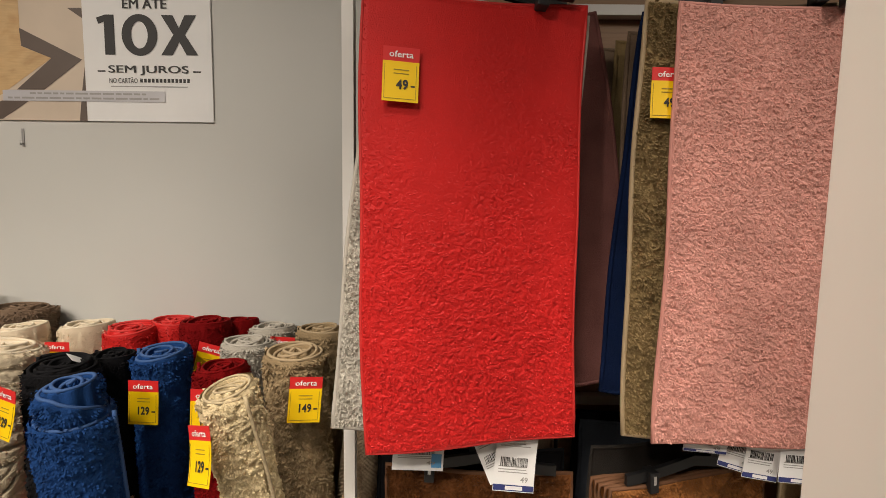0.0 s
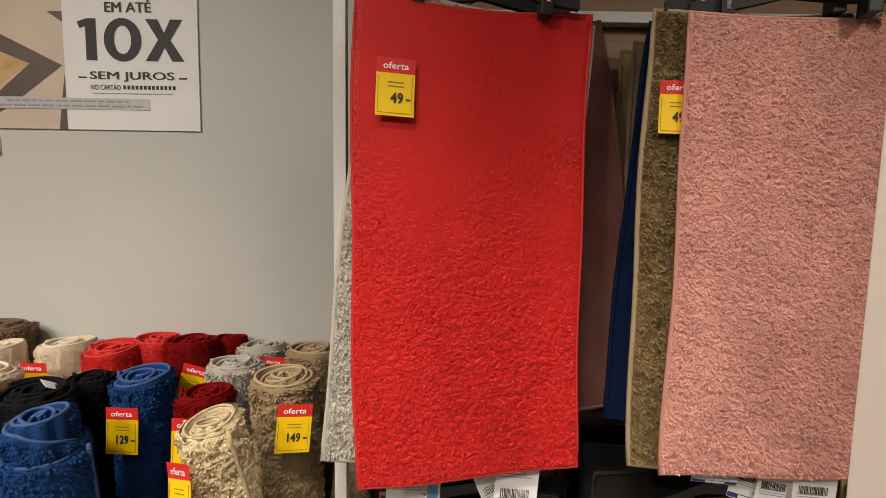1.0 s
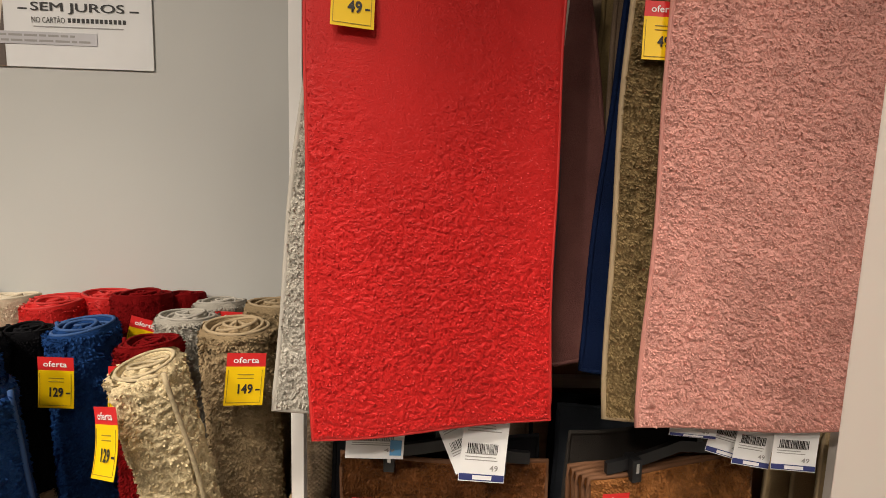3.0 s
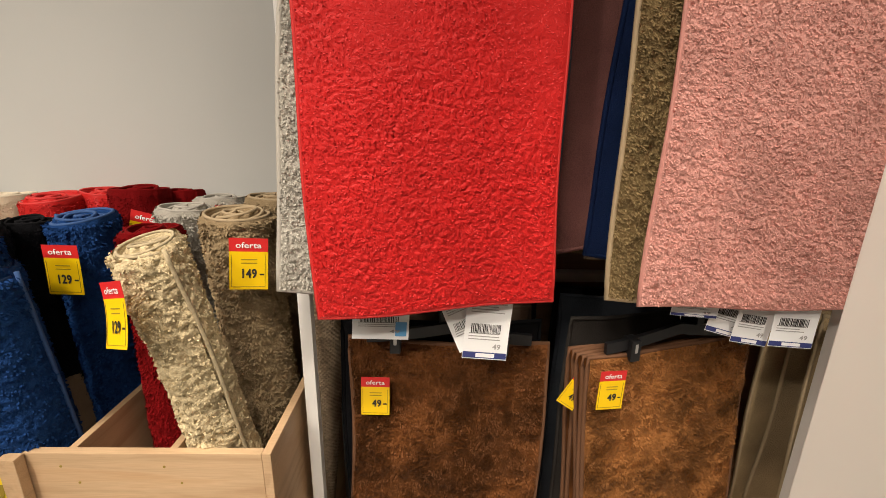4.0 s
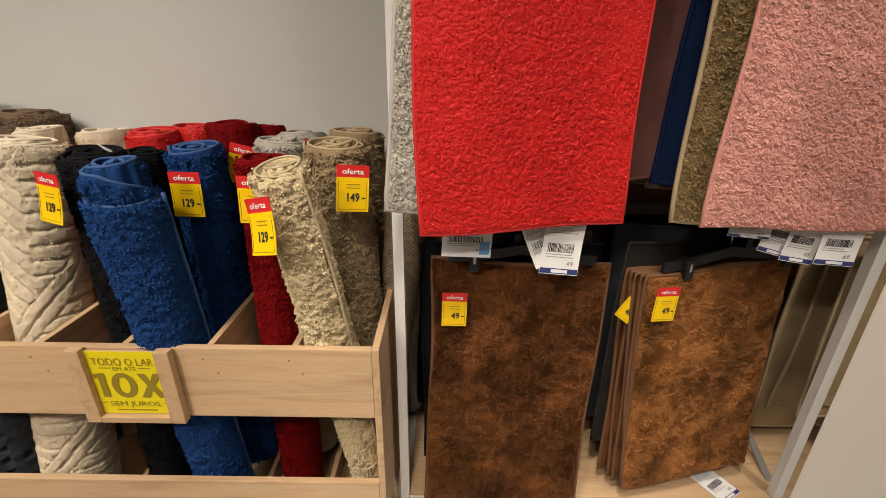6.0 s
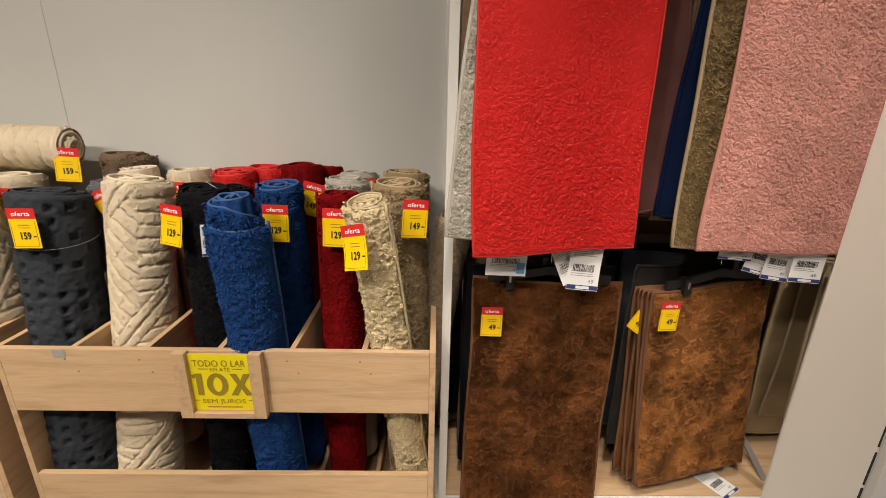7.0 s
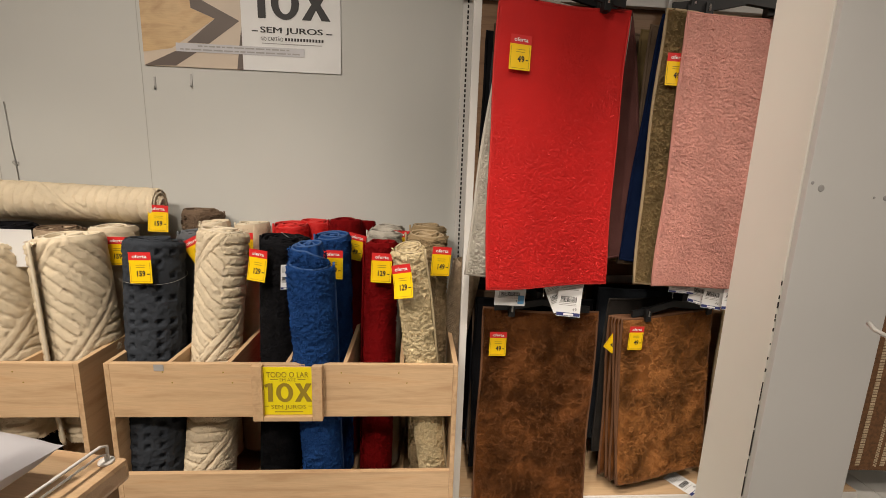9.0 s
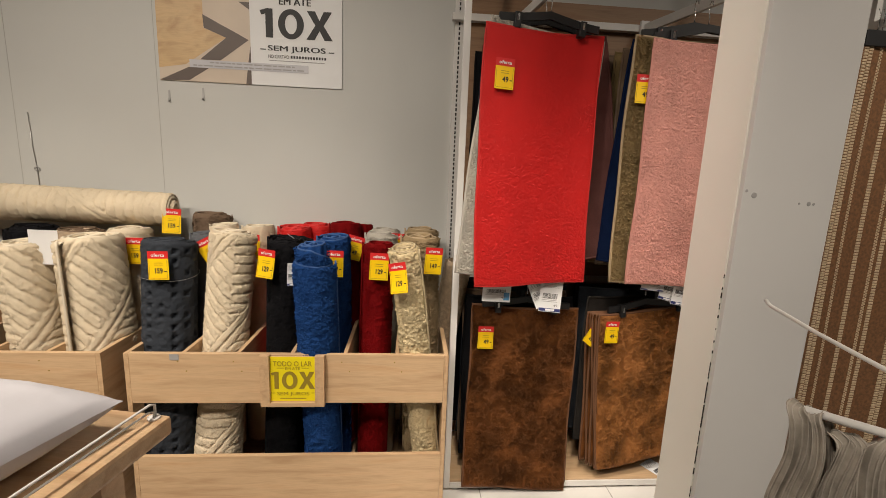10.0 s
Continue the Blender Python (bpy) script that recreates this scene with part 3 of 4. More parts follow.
for k in range(3):
    lettering_in("SEM JUROS", 0.077 + 0.0012 * k, 0.3436 + 0.0012 * k, 0.15, 0.181, INK, poster, -0.0045 - 0.0003 * k)
lettering_in("NO CARTÃO", 0.079, 0.174, 0.124, 0.144, INK, poster, -0.0045, 0.0)
for k in range(13):
    plate("wordmark_bar", 0.182 + 0.0131 * k, 0.1905 + 0.0131 * k, 0.127, 0.139, -0.0042, INK, poster, "", None, 2)
for sx in (0.041, 0.360):
    plate("dash", sx, sx + 0.026, 0.160, 0.1645, -0.0042, INK, poster, "", None, 2)
plate("small_print", 0.083, 0.34, 0.112, 0.115, -0.0042, GREY_INK, poster, "", None, 2)
plate("notice_strip", -0.282, 0.264, 0.063, 0.098, -0.0052, plain_mat("notice_film", (0.5, 0.49, 0.52), 0.35), poster, "pale translucent notice strip", None, 2)
rnd = random.Random(4)
for x, z, stop in ((-0.19, 0.085, 0.19), (-0.265, 0.07, 0.25)):
    while x < stop:
        w = rnd.uniform(0.012, 0.045)
        plate("print_bar", x, min(x + w, stop + 0.01), z, z + 0.006, -0.0056, GREY_INK, poster, "", None, 2)
        x += w + 0.006

# added hook shapes that stand for scuff marks, and a cable left on the wall
for x, z, s in ((-1.444, 1.80, 1.0), (-1.60, 1.785, 0.9)):
    hook = empty("wall_scuff", pose(x, YW, z), label="small grey hook shape standing for a scuff on a pale wall", category="hook")
    box("plate", (-0.004, -0.003, -0.03 * s), (0.004, 0, 0.03 * s), GREY_METAL, hook, bevel=0.001)
    tube("prong", [(0, -0.003, -0.02), (0, -0.012, -0.025), (0.002, -0.013, -0.012)], 0.002, GREY_METAL, hook)
wire = empty("wall_cable", pose(-2.24, YW, 1.42), label="thin grey cable with a loop hanging on the wall", category="cable")
tube("cord", [(0, -0.004, 0.26), (0.004, -0.004, 0.1), (0.012, -0.004, 0.0), (0.018, -0.004, -0.25)], 0.0018, GREY_METAL, wire)
tube("loop", [(0.012 + 0.012 * math.cos(a), -0.005, 0.0 + 0.009 * math.sin(a)) for a in np.linspace(0, 6.2, 14)], 0.0018, GREY_METAL, wire, closed=True)

# slotted steel upright on the wall, at the end of the rack
upright = empty("slotted_upright", pose(-0.232, YW, 0), label="pale slotted steel upright fixed to the wall", category="shelving upright")
box("channel", (-0.022, -0.024, 0.02), (0.022, -0.0005, 2.9), WHITE_METAL, upright)
# no holes are cut: dark plates give the slots their shade
for k in range(84):
    box("slot", (-0.004, -0.0255, 0.9 + 0.022 * k), (0.003, -0.0235, 0.914 + 0.022 * k), DARK, upright, bevel=0) if k == 0 else None
slot_ob = [o for o in upright.children if o.name.startswith("slot")][0]
for k in range(1, 84):
    o = slot_ob.copy()
    o.location.z = 0.022 * k
    scene.collection.objects.link(o)

# ---- the hanging rack ----
rack = empty("display_rack", pose(0, 0, 0), label="white steel display rack with pale oak base shelf", category="display rack")
box("post", (-0.255, 1.045, 0.012), (-0.227, 1.072, 2.75), WHITE_METAL, rack)
box("post", (1.62, 1.2, 0.046), (1.648, 1.23, 2.75), WHITE_METAL, rack)
box("post", (1.003, 1.053, 0.0455), (1.034, 1.084, 2.75), WHITE_METAL, rack)
box("base_shelf", (-0.226, 1.052, 0.02), (1.645, YW - 0.03, 0.045), WOOD, rack, "pale oak shelf board")
box("base_rail", (-0.2265, 1.044, 0.012), (1.645, 1.0515, 0.041), WHITE_METAL, rack)
for x in (-0.2, 0.7, 1.6):
    bm = bmesh.new()
    bmesh.ops.create_cone(bm, cap_ends=True, segments=16, radius1=0.018, radius2=0.015, depth=0.0195, matrix=Matrix.Translation((x, 1.068, 0.00975)))
    part("levelling_foot", bm, WHITE_METAL, rack)
box("back_panel", (-0.2, YW - 0.022, 0.046), (1.64, YW - 0.004, 2.31), WOOD_BACK, rack, "brown oak back panel")
for z in (2.19, 0.93):
    box("cross_beam", (-0.27, YW - 0.06, z), (1.645, YW - 0.026, z + 0.032), WHITE_METAL, rack)


def arm(x, z, x2, mat=WHITE_METAL, reach=0.46):
    ang = -math.degrees(math.atan2(x2 - x, 1.42 - 0.98))
    a = box("arm", (-0.009, -reach, -0.02), (0.009, 0.0, 0.02), mat, rack, "", m=pose(x, 1.425, z, 0, 0, -ang))
    box("bracket", (x - 0.02, 1.405, z - 0.03), (x + 0.02, 1.4245, z + 0.035), mat, a)


arm(0.04, 2.2, 0.09)
arm(0.66, 2.2, 0.76)
arm(1.58, 2.2, 1.62)
arm(0.06, 0.955, 0.08, BLACK, 0.33)
arm(0.7, 0.955, 0.72, BLACK, 0.31)


def clip_hanger(m, w=0.4, clips=(-0.13, 0.13)):
    """A black clip hanger; its bar lies along x, the hook above."""
    h = empty("clip_hanger", m, label="black plastic clip hanger with a wire hook", category="hanger", group="clip hangers")
    pts = [(t * w / 2, 0, 0.028 * (1 - abs(t)) ** 1.5 + 0.0) for t in np.linspace(-1, 1, 15)]
    verts, faces = [], []
    for x, y, z in pts:
        verts += [(x, -0.006, z - 0.014), (x, 0.006, z - 0.014), (x, 0.006, z + 0.014), (x, -0.006, z + 0.014)]
    for i in range(14):
        for k in range(4):
            faces.append((4 * i + k, 4 * i + (k + 1) % 4, 4 * i + 4 + (k + 1) % 4, 4 * i + 4 + k))
    faces += [(3, 2, 1, 0), (56, 57, 58, 59)]
    mesh_part("bar", verts, faces, BLACK, h, "", False)
    tube("hook", [(0, 0, 0.04), (0, 0, 0.075), (0, 0.012, 0.095), (0, 0.012, 0.115), (0, 0, 0.127), (0, -0.014, 0.122), (0, -0.02, 0.105)], 0.0018, CHROME, h, "bent chrome wire hook")
    for cx in clips:
        c = part("clip", box_bm((cx - 0.013, -0.02, -0.036), (cx + 0.013, 0.016, 0.02), 0.003), BLACK, h)
        box("spring", (cx - 0.004, -0.0215, -0.012), (cx + 0.004, -0.0195, 0.012), CHROME, c, "chrome spring", bevel=0.0005)
    return h


# upper rugs, the front one of each arm first
hanging_rug(pose(0.058, 0.982, 2.035, -0.5, 0.0, 10.0), 0.492, 1.0, RED, RED_EDGE, "bright red shaggy rug hanging from a black clip hanger", relief=fleece, seed=3, res=0.0021, height=0.0054, slant=0.012, smooth_top=1.0, sway=0.006, thick=0.008, tuft=0.0042, tuft_w=0.0036, gap=0.006, clump=0.009)
hanging_rug(pose(0.072, 1.0, 2.04, -0.5, 5.2, 10.0), 0.48, 0.985, GREY_PILE, GREY_EDGE, "pale grey shaggy rug hanging askew behind a red one", relief=fleece, seed=8, res=0.0024, height=0.007, sway=0.006, tuft=0.007, tuft_w=0.0032, gap=0.0048, clump=0.007)
hanging_rug(pose(0.074, 1.065, 2.04, 0, -1, 6), 0.47, 1.0, CHARCOAL, CHARCOAL, "dark grey short-pile rug hanging on the rack", short_pile, 0.004, 0.01, seed=5)
hanging_rug(pose(0.125, 1.12, 2.03, 0, -10, 4), 0.48, 0.94, MAUVE, MAUVE, "dusky mauve short-pile rug hanging askew", short_pile, 0.005, 0.006, seed=6)
hanging_rug(pose(0.737, 1.0, 2.035, -1.2, 0.1, 0), 0.49, 0.995, PINK, PINK_EDGE, "dusty pink shaggy rug hanging from a black clip hanger", fleece, seed=13, res=0.0021, height=0.0072, sway=0.006, thick=0.009, smooth_top=0.45, tuft=0.0056, tuft_w=0.0034, gap=0.0044, clump=0.006)
hanging_rug(pose(0.672, 1.03, 2.05, -1.0, 0.2, 0), 0.48, 1.01, OLIVE, OLIVE_EDGE, "olive brown shaggy rug hanging behind a pink one", clumps, seed=15, res=0.006, height=0.008, sway=0.006, tuft=0.009, tuft_w=0.004, gap=0.0046, clump=0.008)
hanging_rug(pose(0.695, 1.09, 2.03, 0, 4.6, 0), 0.47, 0.925, NAVY, NAVY, "navy blue short-pile rug hanging on the rack", short_pile, 0.004, 0.008, seed=16)
for k, (x, mt) in enumerate(((0.685, TAUPE), (0.675, OLIVE), (0.665, TAUPE), (0.65, OLIVE))):
    hanging_rug(pose(x, 1.16 + 0.06 * k, 2.03, 0, 1, 0), 0.47, 0.95, mt, OLIVE if k % 2 else TAUPE, "brownish rug hanging far back on the rack", short_pile, 0.005, 0.012, seed=20 + k)
# added dark rugs fill the stack and stop light leaking through
for k, (x, mt, h) in enumerate(((0.1, BLACK_PILE, 0.99), (0.085, TAUPE, 0.97), (0.1, CHARCOAL, 1.0), (0.08, BLACK_PILE, 0.98))):
    hanging_rug(pose(x, 1.18 + 0.06 * k, 2.03, 0, -1 + k * 0.6, 2), 0.47, h, mt, mt, "dark rug hanging far back on the rack", short_pile, 0.005, 0.014, seed=70 + k)
clip_hanger(pose(0.066, 0.982, 2.056, 0, 3, 4))
clip_hanger(pose(0.71, 0.998, 2.055, 0, 0, -12))
clip_hanger(pose(0.67, 1.03, 2.07, 0, 0, -10))
clip_hanger(pose(0.07, 1.05, 2.06, 0, 0, 8))

# lower rugs
hanging_rug(pose(0.096, 1.1, 0.895, 0, 1.8, 0), 0.49, 0.865, BROWN, BROWN_EDGE, "dark brown glossy shag rug hanging to the base shelf", velvet, 0.008, 0.0026, seed=31, kick=0.083, slant=-0.02, sway=0.006, tuft=0.0075, tuft_w=0.0034, gap=0.0042, clump=0.022)
for k in range(5):
    hanging_rug(pose(0.655 - 0.009 * k, 1.112 + 0.013 * k, 0.885 - 0.002 * k, -0.6 + 0.3 * k, -3.2, 12.5), 0.468, 0.765, TAN if k == 0 else BROWN, BROWN_EDGE, "tan brown glossy shag rug hanging over the shelf" if k == 0 else "brown rug in the stack behind", velvet, 0.008, 0.0026 if k == 0 else 0.012, seed=41 + k, kick=0.02, tuft=0.0075 if k == 0 else 0, tuft_w=0.0034, gap=0.0042, clump=0.022)
# more added dark rugs, to close gaps and darken the rack inside
for k, (x, mt, w) in enumerate(((0.075, BLACK_PILE, 0.5), (0.07, TAUPE, 0.49), (0.08, CHARCOAL, 0.5), (0.06, BLACK_PILE, 0.52))):
    hanging_rug(pose(x, 1.14 + 0.065 * k, 0.93 + 0.012 * k, 0, 0.5, 0), w, 0.79, mt, mt, "dark rug hanging behind a brown one", short_pile, 0.005, 0.014, seed=80 + k)
for k, mt in enumerate((CHARCOAL, BLACK_PILE)):
    hanging_rug(pose(0.66 + 0.01 * k, 1.3 + 0.07 * k, 0.94, 0, 0, 3), 0.5, 0.78, mt, mt, "dark rug hanging at the back of the rack", short_pile, 0.005, 0.014, seed=90 + k)
hanging_rug(pose(0.632, 1.22, 0.925, 0, 0, 14), 0.46, 0.74, DARK_TAUPE, DARK_TAUPE, "dark taupe rug hanging behind brown ones", short_pile, 0.004, 0.01, seed=47)
for x, y, h, mt in ((1.325, 1.34, 0.8, OLIVE_BEIGE), (1.365, 1.28, 0.7, BEIGE_DARK), (1.375, 1.225, 0.64, OLIVE_BEIGE), (1.38, 1.17, 0.58, OLIVE_BEIGE)):
    hanging_rug(pose(x, y, 0.91, 0, 1, 0), 0.5, h, mt, OLIVE_EDGE, "faded olive beige rug hanging at the rack's end", short_pile, 0.004, 0.008, seed=int(y * 50), sway=0.02)
clip_hanger(pose(0.09, 1.092, 0.905, 0, 1, 0))
clip_hanger(pose(0.66, 1.112, 0.9, 0, -2, 12.5), clips=(-0.13, 0.19))
brace = empty("rack_brace", pose(0, 0, 0), label="grey steel brace standing on the base shelf", category="brace")
box("bar", (-0.012, -0.004, 0), (0.012, 0.004, 0.36), GREY_METAL, brace, m=look((1.04, 1.12, 0.046), (1.08, 1.44, 0.135)) @ pose(0, 0, 0, 180, 0, 0))

# ---- the partition at the side ----
part_wall = empty("partition_panel", pose(0, 0, 0), label="tall cream and grey laminate partition panel with scuffs", category="partition")
box("side_board", (0.402, 0.312, 0.0), (0.662, 0.472, 3.0), CREAM_PANEL, part_wall, "cream laminate side board")
box("front_board", (0.405, 0.296, 0.0), (0.66, 0.3105, 3.0), GREY_PANEL, part_wall, "pale grey laminate front board")
for k, (z, length) in enumerate(((1.243, 0.016), (1.208, 0.012), (1.192, 0.022), (1.162, 0.014), (1.15, 0.008), (1.128, 0.012), (1.09, 0.006), (1.055, 0.01), (1.025, 0.012), (0.99, 0.07), (0.93, 0.09), (0.86, 0.1), (0.78, 0.06), (0.73, 0.08), (0.66, 0.03), (0.6, 0.05))):
    box("chip", (0.4014, 0.3105, z - 0.7 * length), (0.4032 + 0.0006 * (k % 3), 0.3121, z), DARK, part_wall, "dark chipped joint", bevel=0)
for x, z, s in ((0.437, 1.457, 0.008), (0.415, 1.468, 0.004), (0.592, 1.44, 0.006), (0.565, 1.44, 0.003), (0.606, 1.44, 0.004)):
    bm = bmesh.new()
    bmesh.ops.create_cone(bm, cap_ends=True, segments=12, radius1=s, radius2=s * 0.8, depth=0.001, matrix=Matrix.Translation((x, 0.2955, z)) @ pose(0, 0, 0, 90, 0, 0))
    part("scuff", bm, GREY_INK, part_wall, "chipped spot in the laminate")
peg = empty("peg_hook", pose(0.18, -0.09, 1.28), label="long white wire peg hook with an upturned tip", category="hook")
tube("wire", [(0.002, 0.012, 0.006), (0.0, 0.0, 0.0), (-0.03, -0.12, -0.004), (-0.058, -0.24, -0.005), (-0.07, -0.33, -0.006), (0.07, -0.48, -0.006)], 0.0032, WHITE_METAL, peg)

# ---- striped rug at the far side ----
STRIPE_BROWN = plain_mat("woven_brown", (0.16, 0.075, 0.03), 0.9, vary=0.3, scale=80, bumps=0.6, bump_scale=400)
STRIPE_CREAM = plain_mat("woven_cream", (0.52, 0.4, 0.26), 0.9, vary=0.25, scale=120, bumps=0.6, bump_scale=400)
striped = empty("striped_rug", pose(1.385, 1.0, 2.09), label="flat-woven brown rug with cream stripes, hanging", category="rug")
def weave_blocks(x0, x1, columns, rise, pitch, parent):
    """Short raised floats of cream yarn, in staggered columns."""
    verts, faces = [], []
    cw = (x1 - x0) / columns
    for col in range(columns):
        for k in range(int(1.88 / pitch)):
            z1 = -0.005 - k * pitch - (0.5 * pitch if col % 2 else 0)
            z0, xa, xb = z1 - rise, x0 + col * cw + 0.0008, x0 + (col + 1) * cw - 0.0008
            off = len(verts)
            for dx, dz, dy in ((0, 0, 0), (0, 1, 0), (1, 1, 0), (1, 0, 0), (0.15, 0.2, 1), (0.15, 0.8, 1), (0.85, 0.8, 1), (0.85, 0.2, 1)):
                px = xa + dx * (xb - xa)
                verts.append((px, 0.012 * math.sin(px * 9) + 0.006 * math.sin(-(z0 + dz * (z1 - z0)) * 3) - 0.0006 - 0.0022 * dy, z0 + dz * (z1 - z0)))
            faces += [tuple(off + q for q in f) for f in ((4, 5, 6, 7), (0, 1, 5, 4), (1, 2, 6, 5), (2, 3, 7, 6), (3, 0, 4, 7))]
    return mesh_part("cream_stripe", verts, faces, STRIPE_CREAM, parent, "cream woven stripe", False)


x = 0.0
for w, columns in ((0.01, 0), (0.046, 2), (0.03, 0), (0.016, 2), (0.062, 0), (0.024, 1), (0.06, 0), (0.016, 2), (0.014, 0), (0.022, 1), (0.09, 0), (0.046, 2), (0.06, 0), (0.016, 2), (0.1, 0)):
    nv = 120
    u, v = np.meshgrid(np.linspace(x, x + w, max(3, int(w / 0.01))), np.linspace(0, 1.9, nv), indexing="ij")
    y = 0.012 * np.sin(u * 9) + 0.006 * np.sin(v * 3)
    mesh_part("ground_weave", np.stack([u, y, -v], 2).reshape(-1, 3), grid_faces(u.shape[0], nv), STRIPE_BROWN, striped)
    if columns:
        weave_blocks(x, x + w, columns, 0.0095, 0.0125, striped)
    x += w
box("hanger_bar", (0.0, -0.008, -0.03), (0.66, 0.02, 0.03), BLACK, striped, "black hanger bar")
for hx in (0.05, 0.07):
    tube("hanger_wire", [(hx, 0, 0.03), (hx, 0, 0.09), (hx + 0.01, 0.02, 0.12)], 0.002, CHROME, striped)

# ---- the bins ----
def rug_bin(x0, x1, label):
    """An open-fronted bin: sides, upper front board, low front board, dividers, floor."""
    b = empty("rug_bin", pose(x0, 0.87, 0), label=label, category="storage bin", group="rug bins")
    w, d, top = x1 - x0, 0.6, 0.757
    for sx in (0, w - 0.018):
        box("side_board", (sx, 0.0, 0.0), (sx + 0.018, d, top), WOOD_SIDE, b)
    box("front_board", (0.0185, 0.0, 0.55), (w - 0.0185, 0.018, top), WOOD, b)
    box("lower_board", (0.0185, 0.0, 0.0), (w - 0.0185, 0.018, 0.317), WOOD, b)
    box("back_board", (0.0185, d - 0.018, 0.0), (w - 0.0185, d, 0.7), WOOD, b)
    box("bottom_board", (0.0185, 0.0185, 0.03), (w - 0.0185, d - 0.0185, 0.048), WOOD, b)
    for k in range(1, 6):
        dx = w * k / 6
        box("divider", (dx - 0.008, 0.0185, 0.56), (dx + 0.008, d - 0.019, top - 0.006), WOOD_SIDE, b)
        box("low_divider", (dx - 0.008, 0.0185, 0.049), (dx + 0.008, d - 0.019, 0.12), WOOD_SIDE, b)
        for sz in (0.685, 0.725):
            bm = bmesh.new()
            bmesh.ops.create_cone(bm, cap_ends=True, segments=10, radius1=0.003, radius2=0.0026, depth=0.001, matrix=Matrix.Translation((dx + 0.03 * (0.725 - sz) / 0.04 - 0.01, -0.0003, sz)) @ pose(0, 0, 0, 90, 0, 0))
            part("screw_head", bm, SIGN_OLIVE, b)
    return b


rug_bin(-1.521, -0.275, "pale oak laminate bin holding rolled rugs")
rug_bin(-2.86, -1.603, "pale oak laminate bin with cream rolled rugs")

tape = empty("tape_scrap", pose(-1.335, 0.8695, 0.742), label="scrap of grey tape stuck to the bin front", category="tape")
plate("strip", -0.017, 0.017, -0.012, 0.012, -0.0008, GREY_INK, tape, "", None, 2)
sign = empty("bin_sign", pose(-0.888, 0.868, 0.651), label="yellow paper sign in a pale wooden holder on the bin", category="sign")
box("backing", (-0.1, -0.006, -0.1), (0.1, -0.0005, 0.1), WOOD, sign)
plate("sheet", -0.09, 0.09, -0.086, 0.1, -0.0075, SIGN_YELLOW, sign, "yellow printed sheet", None, 2)
for sx in (-0.123, 0.087):
    box("holder_side", (sx, -0.022, -0.105), (sx + 0.036, 0.0, 0.108), WOOD_SIDE, sign)
box("holder_bottom", (-0.0865, -0.022, -0.105), (0.0865, 0.0, -0.088), WOOD, sign)
lettering_in("TODO O LAR", -0.075, 0.073, 0.061, 0.082, SIGN_OLIVE, sign, -0.009, 0.0)
lettering_in("EM ATÉ", -0.028, 0.028, 0.046, 0.060, SIGN_OLIVE, sign, -0.009, 0.0)
ten_x(-0.084, 0.084, -0.034, 0.038, -0.009, SIGN_OLIVE, sign)
lettering_in("SEM JUROS", -0.062, 0.062, -0.066, -0.047, SIGN_OLIVE, sign, -0.009, 0.0)
for sx in (-0.062, 0.034, -0.086, 0.07):
    z = 0.052 if abs(sx) < 0.065 and sx != 0.07 else -0.053
    plate("dash", sx, sx + (0.028 if z > 0 else 0.016), z, z + 0.002, -0.0085, SIGN_OLIVE, sign, "", None, 2)
plate("small_print", -0.05, 0.05, -0.076, -0.073, -0.0085, SIGN_OLIVE, sign, "", None, 2)

# ---- rolled rugs ----
B = 0.052
rolled_rug((-1.95, 1.08, B), (-1.975, 1.05, 1.14), 0.1, CREAM, CREAM_EDGE, "cream rolled rug with carved lines, standing in a bin", carved, 0.012, tuft=0.006, tuft_w=0.0028, gap=0.006, clump=0.008, seed=61, start=0.3)
rolled_rug((-1.70, 1.08, B), (-1.725, 1.06, 1.17), 0.115, CREAM, CREAM_EDGE, "cream rolled rug with carved lines and a loose bound end", carved, 0.012, tuft=0.006, tuft_w=0.0028, gap=0.006, clump=0.008, seed=62, start=0.3, seam=182, seam_r=0.006, seam_lift=0.016)
rolled_rug((-1.46, 1.0, B), (-1.43, 1.075, 1.16), 0.094, CHARCOAL, CHARCOAL, "charcoal rolled rug with a sunken block pattern", blocks, 0.017, tuft=0.005, tuft_w=0.0032, gap=0.006, clump=0.01, seed=63, res=0.005)
rolled_rug((-1.268, 0.992, B), (-1.196, 1.125, 1.195), 0.088, CREAM, CREAM_EDGE, "cream rolled rug with carved slanting lines", carved, 0.013, tuft=0.006, tuft_w=0.0032, gap=0.005, clump=0.007, seed=64, res=0.004)
rolled_rug((-1.0, 1.06, B), (-0.945, 1.03, 1.185), 0.074, BLACK_PILE, BLACK_PILE, "black rolled shag rug standing in a bin", shag, 0.01, tuft=0.009, gap=0.006, seed=65)
rolled_rug((-0.97, 1.24, B), (-0.925, 1.165, 1.163), 0.058, BLACK_PILE, BLACK_PILE, "black rolled rug behind another black one", short_pile, 0.008, tuft=0.008, gap=0.006, seed=75, start=0.05)
rolled_rug((-0.80, 1.015, B), (-0.815, 0.91, 1.122), 0.074, BLUE, BLUE_EDGE, "blue rolled shag rug with its core slid upwards", shag, 0.013, tuft=0.008, tuft_w=0.0045, gap=0.0062, clump=0.012, seed=66, res=0.0045, tele=0.066, seam=292)
rolled_rug((-0.775, 1.19, B), (-0.775, 1.142, 1.18), 0.072, BLUE, BLUE_EDGE, "blue rolled shag rug standing in a bin", shag, 0.009, tuft=0.009, tuft_w=0.0045, gap=0.0055, clump=0.013, seed=67, start=0.05)
